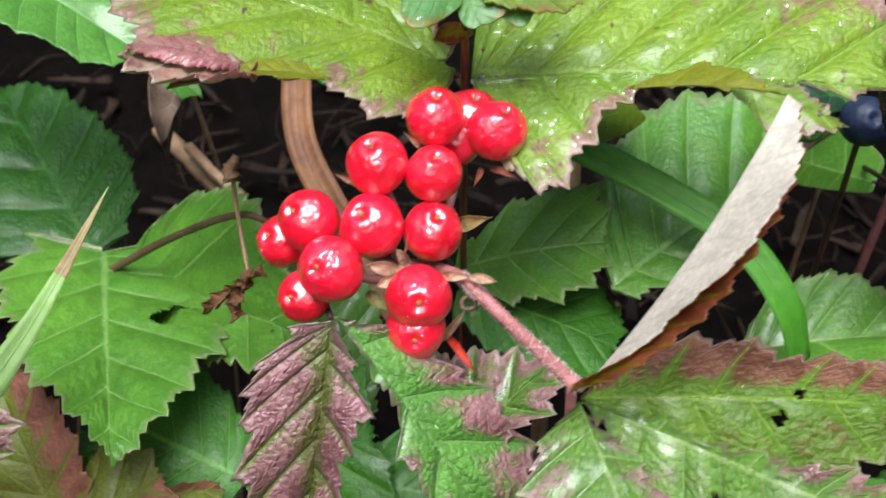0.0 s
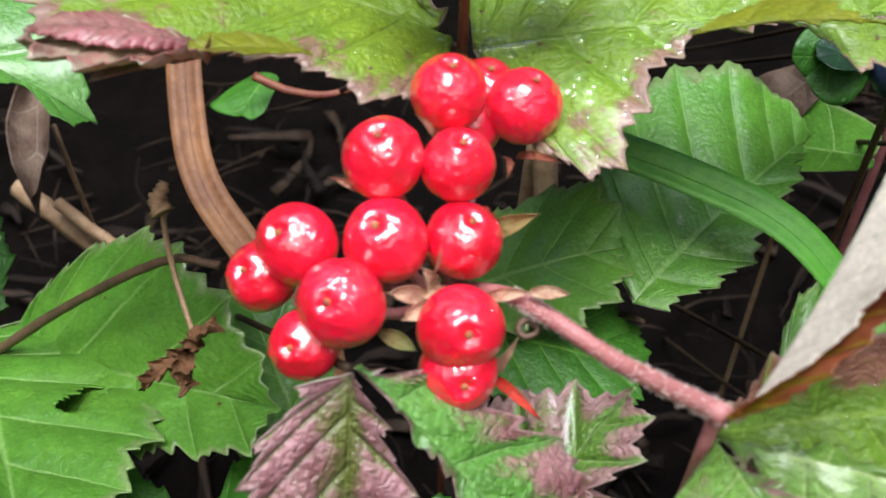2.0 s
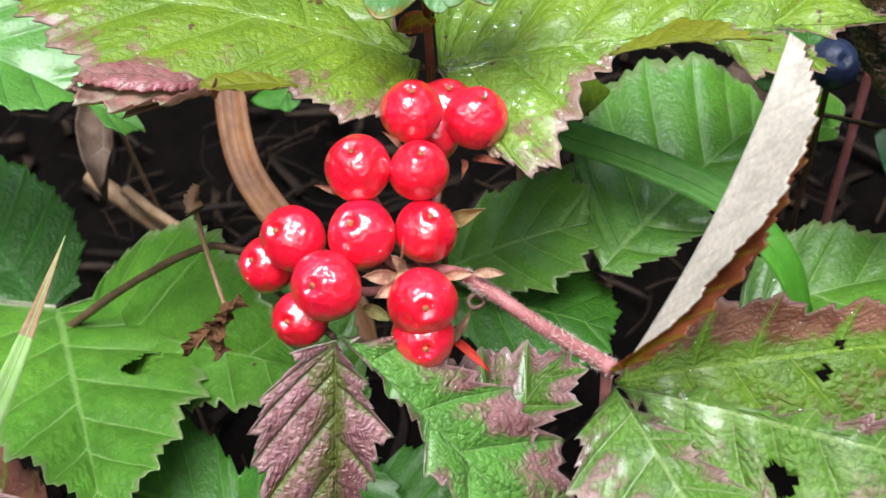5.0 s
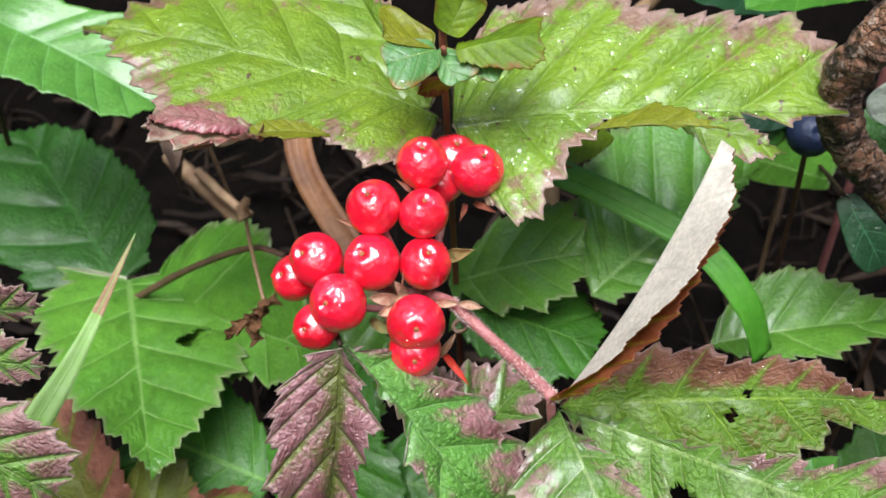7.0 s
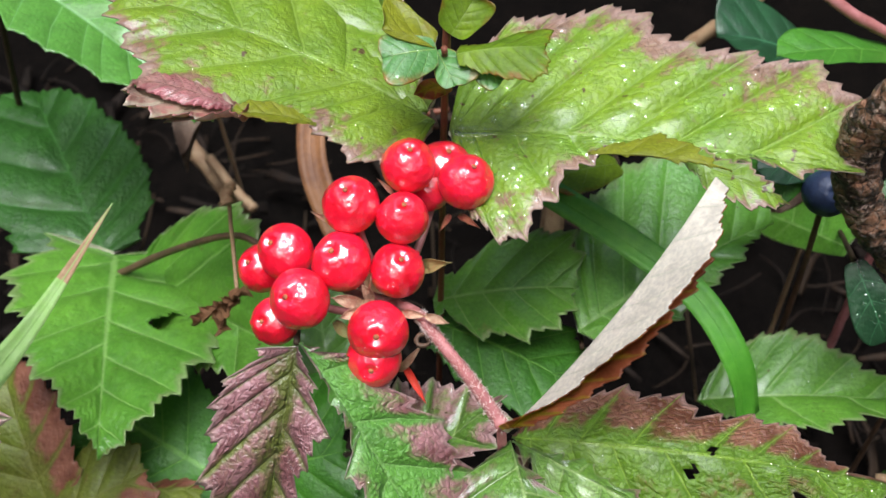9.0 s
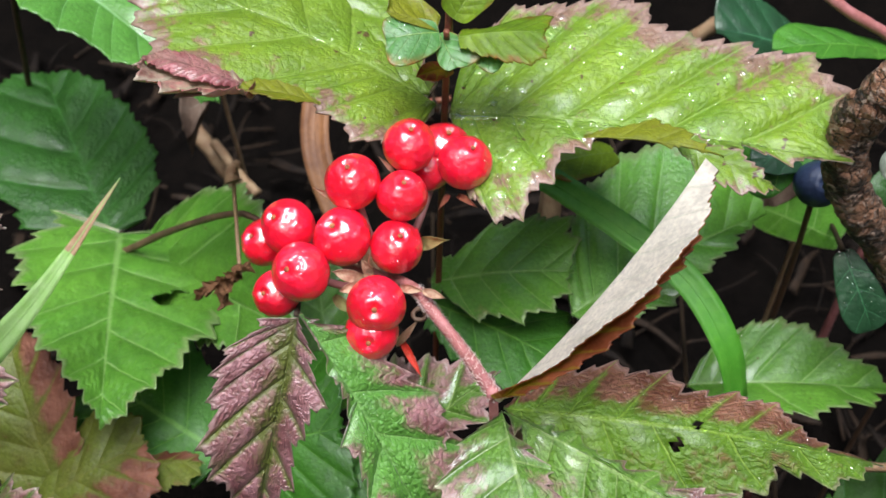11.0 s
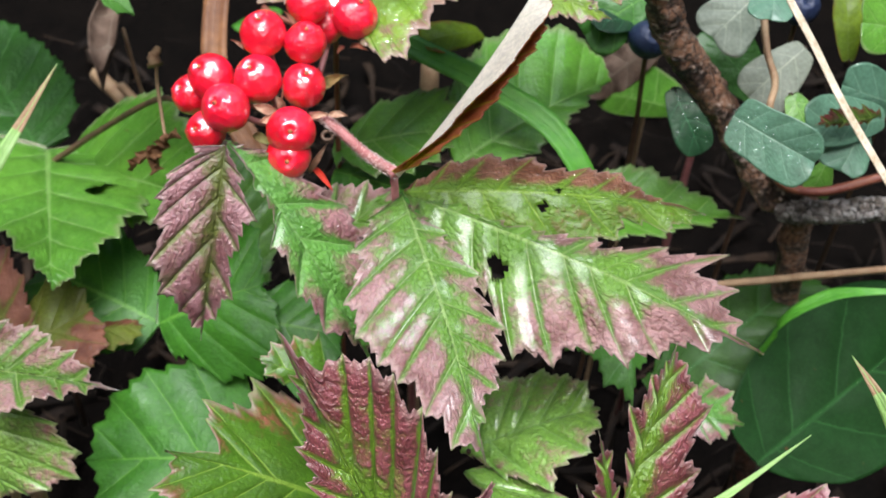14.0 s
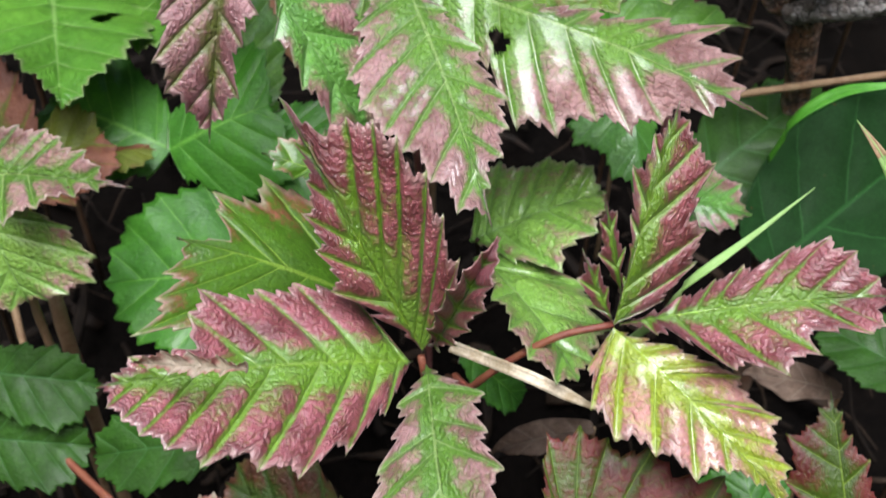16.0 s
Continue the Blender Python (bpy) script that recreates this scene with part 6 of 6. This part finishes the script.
BRANCH = [(0.0818, 0.1361, 0.1670), (0.0769, 0.1346, 0.1607), (0.0723, 0.1343, 0.1541), (0.0702, 0.1358, 0.1462), (0.0704, 0.1363, 0.1374), (0.0734, 0.1372, 0.1287), (0.0787, 0.1385, 0.1202), (0.0858, 0.1403, 0.1107), (0.0924, 0.1374, 0.1020), (0.0981, 0.1321, 0.0948), (0.1033, 0.1279, 0.0887), (0.1125, 0.1270, 0.0777), (0.1350, 0.1300, -0.1050)]
SIDE_BRANCH = [(0.1054, 0.1246, 0.0872), (0.1098, 0.1217, 0.0903), (0.1153, 0.1183, 0.0931), (0.1247, 0.1160, 0.0970), (0.1415, 0.1136, 0.1015)]

# berries: centre and radius
BERRIES = [((-0.0011, 0.1244, 0.1410), 0.00419),
    ((0.0079, 0.1260, 0.1367), 0.00438),
    ((0.0040, 0.1298, 0.1353), 0.00455),
    ((0.0018, 0.1267, 0.1339), 0.00385),
    ((-0.0093, 0.1178, 0.1383), 0.00437),
    ((-0.0013, 0.1170, 0.1371), 0.00398),
    ((-0.0100, 0.1109, 0.1329), 0.00452),
    ((-0.0015, 0.1113, 0.1313), 0.00416),
    ((-0.0192, 0.1136, 0.1310), 0.00437),
    ((-0.0232, 0.1136, 0.1265), 0.00388),
    ((-0.0155, 0.1044, 0.1312), 0.00452),
    ((-0.0195, 0.1039, 0.1259), 0.00375),
    ((-0.0034, 0.1019, 0.1282), 0.00447),
    ((-0.0039, 0.0998, 0.1235), 0.00421)]
FRUIT_STEM = [(0.0159, 0.0804, 0.1387), (0.0109, 0.0925, 0.1314), (0.0058, 0.0995, 0.1307), (0.0025, 0.1050, 0.1288), (-0.0020, 0.1107, 0.1244)]
ACROSS = (1.0000, 0.0000, 0.0000)
SLOPE_UP = (0.0000, 0.7660, 0.6428)
CENTRE = (-0.0040, 0.1088, 0.1267)
SEPALS = [((-0.0054, 0.1074, 0.1308), (-0.0048, 0.1071, 0.1358), 0.0005),
    ((-0.0063, 0.1072, 0.1280), (-0.0011, 0.1032, 0.1299), 0.0034),
    ((0.0001, 0.1051, 0.1289), (0.0040, 0.1025, 0.1319), 0.0022),
    ((0.0040, 0.1025, 0.1319), (0.0074, 0.1001, 0.1338), 0.0022),
    ((-0.0063, 0.1069, 0.1278), (-0.0109, 0.1050, 0.1314), 0.0032),
    ((-0.0055, 0.1063, 0.1273), (-0.0096, 0.1033, 0.1287), 0.003),
    ((-0.0051, 0.1081, 0.1275), (-0.0066, 0.1080, 0.1314), 0.0026),
    ((-0.0117, 0.1174, 0.1340), (-0.0153, 0.1160, 0.1381), 0.0015)]
SEPALS += [((-0.0032, 0.1215, 0.1374), (-0.0055, 0.1205, 0.1418), 0.0012),
    ((0.0072, 0.1235, 0.1312), (0.0108, 0.1182, 0.1346), 0.0018),
    ((0.0055, 0.1235, 0.1312), (0.0044, 0.1174, 0.1340), 0.0016),
    ((0.0017, 0.1156, 0.1273), (0.0070, 0.1114, 0.1342), 0.0036),
    ((-0.0003, 0.1030, 0.1167), (0.0033, 0.1029, 0.1244), 0.002),
    ((-0.0110, 0.1075, 0.1218), (-0.0076, 0.1038, 0.1226), 0.003),
    ((0.0003, 0.1037, 0.1172), (0.0047, 0.0957, 0.1184), 0.002),
    ((-0.0037, 0.1041, 0.1124), (-0.0020, 0.1004, 0.1119), 0.0035)]
BLUE1 = (0.0737, 0.1521, 0.1135)
BLUE2 = (0.1085, 0.1578, 0.1200)
RING = (0.0035, 0.1008, 0.1279)

# dry stalks in the shade
ob = thing("dry_grass_stalk", (-0.0615, 0.0718, -0.1000), "flat beige dry grass stalk", "twig")
stem(ob, [(-0.0615, 0.0718, -0.1000), (-0.0595, 0.0718, 0.0396), (-0.0604, 0.0804, 0.0447), (-0.0617, 0.0897, 0.0489)], 0.0018, 0.0016, TAN, "stalk", rough=0.12)
ob = thing("dry_grass_stalk", (-0.0632, 0.0666, -0.1000), "thin tan dry grass stalk", "twig")
stem(ob, [(-0.0632, 0.0666, -0.1000), (-0.0612, 0.0666, 0.0484), (-0.0635, 0.0730, 0.0514), (-0.0647, 0.0801, 0.0538)], 0.001, 0.0009, TAN, "stalk", rough=0.12)
ob = thing("dry_stick", (0.0601, 0.2543, 0.0589), "weathered grey-brown stick in the litter", "twig")
stem(ob, [(0.0601, 0.2543, 0.0589), (0.0686, 0.2531, 0.0705), (0.0771, 0.2520, 0.0823)], 0.0022, 0.0018, TAN, "stalk", rough=0.12)
ob = thing("dry_stick", (-0.0685, 0.2287, 0.0303), "pale dry stick in the litter", "twig")
stem(ob, [(-0.0685, 0.2287, 0.0303), (-0.0604, 0.2198, 0.0289), (-0.0526, 0.2122, 0.0287)], 0.0016, 0.0014, TAN, "stalk", rough=0.12)
ob = thing("pink_shoot", (0.1051, 0.1913, -0.1000), "pink young bilberry shoot", "twig")
stem(ob, [(0.1051, 0.1913, -0.1000), (0.1031, 0.1893, 0.1067), (0.0907, 0.1890, 0.1201), (0.0787, 0.1888, 0.1271), (0.0663, 0.1920, 0.1343)], 0.0011, 0.0012, PINK, "stalk", rough=0.12)


def sphere(centre, rx, ry, rz, axis, seg=40, rings=26, dent=0.17):
    """A slightly uneven ball about an axis, dimpled at its outer pole."""
    ax = Vector(axis).normalized()
    turn = ax.to_track_quat("Z", "Y").to_matrix()
    rng = np.random.RandomState(int(abs(centre[0]) * 1e5) % 1000)
    ph = rng.uniform(0, 6.28, 4)
    verts, faces = [], []
    for i in range(rings + 1):
        th = math.pi * i / rings
        for k in range(seg):
            a = 2 * math.pi * k / seg
            k1 = 1 + 0.018 * math.sin(2 * a + ph[0]) * math.sin(th) + 0.012 * math.sin(3 * a + ph[1] + 2 * th)
            z = math.cos(th) - dent * math.exp(-((th / 0.17) ** 2)) + 0.3 * dent * math.exp(-(((th - 0.36) / 0.10) ** 2))
            verts.append(Vector(centre) + turn @ Vector((rx * k1 * math.sin(th) * math.cos(a), ry * k1 * math.sin(th) * math.sin(a), rz * k1 * z)))
    for i in range(rings):
        for k in range(seg):
            k2 = (k + 1) % seg
            faces.append((i * seg + k, (i + 1) * seg + k, (i + 1) * seg + k2, i * seg + k2))
    return verts, faces


def berry_mat():
    m, nt, b = mat_new("berry_red")
    pos = coords(nt)
    n1, n2 = noise_tex(nt, pos, 290, 3, 0.5), noise_tex(nt, pos, 1300, 3)
    put(nt, b.inputs["Base Color"], mix(nt, ramp(nt, noise_tex(nt, pos, 110, 2), 0.3, 0.7), (0.86, 0.008, 0.045), (0.68, 0.004, 0.026)))
    b.inputs["Subsurface Weight"].default_value = 0.6
    b.inputs["Subsurface Radius"].default_value = (1.0, 0.10, 0.12)
    b.inputs["Subsurface Scale"].default_value = 0.002
    b.inputs["Roughness"].default_value = 0.45
    b.inputs["Specular IOR Level"].default_value = 0.3
    b.inputs["Coat Weight"].default_value = 1.0
    b.inputs["Coat IOR"].default_value = 2.0
    b.inputs["Coat Roughness"].default_value = 0.035
    nrm = bump(nt, b, math_node(nt, "ADD", n1, math_node(nt, "MULTIPLY", n2, 0.08)), 0.0012, 0.8)
    nt.links.new(nrm, b.inputs["Coat Normal"])
    return m


BERRY = berry_mat()
REDBIT = plain_mat("sepal_red", (0.55, 0.03, 0.02), (0.35, 0.04, 0.02), 500, 0.4)
SCAR = plain_mat("style_scar", (0.40, 0.16, 0.05), (0.20, 0.03, 0.02), 900, 0.5)
cluster = thing("berry_cluster", FRUIT_STEM[0], "cluster of glossy wet red stone bramble berries on a pink stalk", "berries")
centre = Vector(CENTRE)
for c, r in ((c, r * 1.03) for c, r in BERRIES):
    face = (Vector((0, -0.55, 0.84)) * 0.8 + (Vector(c) - centre).normalized() * 0.5).normalized()
    v, f = sphere(c, r, r, r * 0.97, face)
    d = part("drupelet", v, f, BERRY, cluster)
    v, f = sphere(Vector(c) + face * r * 0.90, r * 0.10, r * 0.10, r * 0.05, face, 10, 6, 0)
    part("style_scar", v, f, SCAR, d)
    x = face.cross(Vector((0.3, 0.2, 0.9))).normalized()
    y = face.cross(x)
    grid = np.zeros((21, 25, 3))
    for i in range(21):
        for k in range(25):
            th, az = 0.25 + 0.9 * i / 20, 2 * math.pi * k / 25
            grid[i, k] = face * math.cos(th) + (x * math.cos(az) + y * math.sin(az)) * math.sin(th)
    SURFACES.append((np.array(c) + grid * r, grid, 12))
    droplets(d, 12, 0.00012, 0.00055, len(SURFACES), 0.0, 1.0)
stem(cluster, FRUIT_STEM, 0.00098, 0.00085, PINK, "stalk", n=40, sides=12, label="pink hairy stalk")
hairs(cluster, FRUIT_STEM[:4], 0.0009, 0.0006, 1300, plain_mat("hair_pale", (0.80, 0.66, 0.62), (0.65, 0.48, 0.44), 300))
for c, r in BERRIES[::2]:
    stem(cluster, [FRUIT_STEM[-1], tuple((Vector(FRUIT_STEM[-1]) + Vector(c)) / 2 - Vector((0, 0, 0.003))), c], 0.0007, 0.0006, PINK, "pedicel", n=10)
for i, (a, b, w) in enumerate(SEPALS):
    w *= 0.75
    leaf_dir = (Vector(b) - Vector(a)).normalized()
    sd = leaf_dir.cross(Vector((0.1, -0.6, 0.75))).normalized()
    m = (Vector(a) + Vector(b)) / 2 + sd * w * 0.42
    o = leaflet(cluster, a, b, m, None, "mid", veins=5, smoothrim=True, pleat=0.05, curl=0.5, arch=0.12, seed=200 + i, res=0.6, wob=0.12, name="sepal")
    o.data.materials[0] = REDSTEM if i in (9, 10) else SEPALGREEN if i in (11, 13, 15) else REDBIT if i == 14 else SEPAL
    o.data.materials[1] = o.data.materials[0]

ring = [Vector(RING) + (Vector(ACROSS) * math.cos(k) + Vector(SLOPE_UP) * math.sin(k)) * 0.0010 + Vector((0, 0, 0.0001 * k)) for k in (0.2, 1.2, 2.2, 3.2, 4.2, 5.4, 6.2)]
stem(cluster, ring + [tuple(Vector(RING) + Vector(SLOPE_UP) * 0.004)], 0.0004, 0.0003, TWIG, "withered_sepal", n=30, rough=0.3)

for at, r in ((BLUE1, 0.0045), (BLUE2, 0.0045)):
    v, f = sphere(at, r, r, r * 0.92, (0.1, -0.6, 0.7))
    m = plain_mat("bilberry_skin", (0.025, 0.04, 0.09), (0.012, 0.018, 0.05), 200, 0.42)
    b = thing("bilberry", at, "dark blue bilberry with a dull bloom", "berry", "bilberries")
    part("skin", v, f, m, b)
    stem(b, [at, (at[0] + 0.004, at[1] + 0.006, at[2] * 0.5), (at[0] + 0.004, at[1] + 0.008, -0.1)], 0.0006, 0.0007, TWIG, "stalk")


def bark_mat(name, dark, mid, pale, flakes):
    """Wet flaking bark: plates with deep dark cracks and pale patches."""
    m, nt, b = mat_new(name)
    pos = coords(nt)
    n1, n2 = noise_tex(nt, pos, 160, 5, 0.65), noise_tex(nt, pos, 700, 4, 0.7)
    bent = nt.nodes.new("ShaderNodeVectorMath")
    bent.operation = "MULTIPLY_ADD"
    put(nt, bent.inputs[0], noise_col(nt, pos, 400))
    bent.inputs[1].default_value = (0.002,) * 3
    put(nt, bent.inputs[2], pos)
    cr = voronoi(nt, bent.outputs[0], flakes, "DISTANCE_TO_EDGE")
    col = mix(nt, ramp(nt, n1, 0.40, 0.58), dark, mid)
    col = mix(nt, ramp(nt, n2, 0.53, 0.63), col, pale)
    col = mix(nt, ramp(nt, math_node(nt, "ADD", cr, math_node(nt, "MULTIPLY", n2, 0.2)), 0.17, 0.09), col, (0.012, 0.008, 0.006))
    put(nt, b.inputs["Base Color"], col)
    put(nt, b.inputs["Roughness"], math_node(nt, "MULTIPLY_ADD", n2, 0.5, 0.18))
    bump(nt, b, math_node(nt, "ADD", math_node(nt, "MINIMUM", cr, 0.35), math_node(nt, "MULTIPLY", n2, 1.6)), 0.0026)
    return m


BARK = bark_mat("bark", (0.055, 0.032, 0.022), (0.40, 0.20, 0.115), (0.52, 0.38, 0.30), 380)
LICHEN = bark_mat("bark_lichen", (0.16, 0.13, 0.11), (0.38, 0.35, 0.33), (0.52, 0.50, 0.48), 420)
shrub = thing("shrub_branch", BRANCH[-1], "crooked wet brown branch with flaking bark", "branch")
stem(shrub, BRANCH[::-1], 0.0035, 0.0038, BARK, "main_stem", n=220, sides=28, rough=0.20)
stem(shrub, SIDE_BRANCH, 0.0029, 0.0026, LICHEN, "side_branch", n=120, sides=22, rough=0.18, label="grey lichened side branch")

# ---- ground and litter ----
n = 220
axis = np.sign(np.linspace(-1, 1, n)) * (np.abs(np.linspace(-1, 1, n)) ** 7 * 300 + np.abs(np.linspace(-1, 1, n)) * 0.32)
verts = []
for yy in axis:
    for xx in axis:
        x, y = xx + 0.02, yy + 0.12
        near = max(0.0, 1 - math.hypot(xx, yy) / 2)
        h = 0.010 * noise.noise(Vector((x * 22, y * 22, 3))) + 0.005 * noise.noise(Vector((x * 70, y * 70, 5))) + 0.002 * noise.noise(Vector((x * 200, y * 200, 7)))
        verts.append((x, y, h * near - 0.10))
faces = [(j * n + i, j * n + i + 1, (j + 1) * n + i + 1, (j + 1) * n + i) for j in range(n - 1) for i in range(n - 1)]
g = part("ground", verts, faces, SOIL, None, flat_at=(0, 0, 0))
tagged(g, "damp forest soil, its near-black colour holding the shade under leaves", "ground", kind="structure")

rng = np.random.RandomState(11)
lv, lf, lm = [], [], []
# litter colours lowered to carry the shade under the leaves
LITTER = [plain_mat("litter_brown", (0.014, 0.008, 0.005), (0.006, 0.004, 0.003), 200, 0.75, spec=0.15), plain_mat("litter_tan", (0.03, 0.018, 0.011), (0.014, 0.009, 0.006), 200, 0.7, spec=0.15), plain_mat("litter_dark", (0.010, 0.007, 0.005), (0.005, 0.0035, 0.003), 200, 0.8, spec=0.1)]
for i in range(1100):
    x, y = rng.uniform(-0.2, 0.25), rng.uniform(-0.06, 0.40)
    z = rng.uniform(-0.098, -0.084)
    a, ln = rng.uniform(0, 6.28), rng.uniform(0.008, 0.035)
    d = np.array((math.cos(a), math.sin(a), rng.uniform(-0.25, 0.25))) * ln
    p = np.array((x, y, z))
    bow = np.array((rng.uniform(-1, 1), rng.uniform(-1, 1), rng.uniform(0, 1))) * ln * 0.15
    if i % 3:
        v, f = tube([p, p + d / 2 + bow, p + d], rng.uniform(0.0003, 0.0009), 0.0003, 6, 5)
    else:
        v, f = tube([p, p + d / 2 + bow, p + d], 0.0025, 0.0008, 7, 6, 0.4, i, 0.12)
    k = len(lv)
    lv += v
    lf += [tuple(q + k for q in t) for t in f]
    lm += [int(rng.randint(0, 3))] * len(f)
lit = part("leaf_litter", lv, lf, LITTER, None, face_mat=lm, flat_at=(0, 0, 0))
tagged(lit, "brown needles, bits of dead leaf and twigs on the soil", "litter", kind="stuff")

# ---- unseen ring added to block the low sky, standing for woods ----
SKY_BLOCK = plain_mat("sky_block_green", (0.02, 0.045, 0.012), (0.008, 0.016, 0.006), 14.0, 0.8, 0.008)
rv, rf = [], []
m = 96
for i in range(m):
    a = 2 * math.pi * i / m
    hgt = 0.85 + 0.35 * noise.noise(Vector((math.cos(a) * 4, math.sin(a) * 4, 1)))
    for rr, z in ((0.80, -0.12), (0.84, hgt), (0.92, hgt), (0.94, -0.12)):
        rv.append((rr * math.cos(a), rr * math.sin(a), z))
for i in range(m):
    k, k2 = 4 * i, 4 * ((i + 1) % m)
    rf += [(k, k + 1, k2 + 1, k2), (k + 1, k + 2, k2 + 2, k2 + 1), (k + 2, k + 3, k2 + 3, k2 + 2)]
tagged(part("backdrop", rv, rf, SKY_BLOCK, None, flat_at=(0, 0, 0)), "unseen dark ring added to block the low sky", "backdrop", kind="structure")
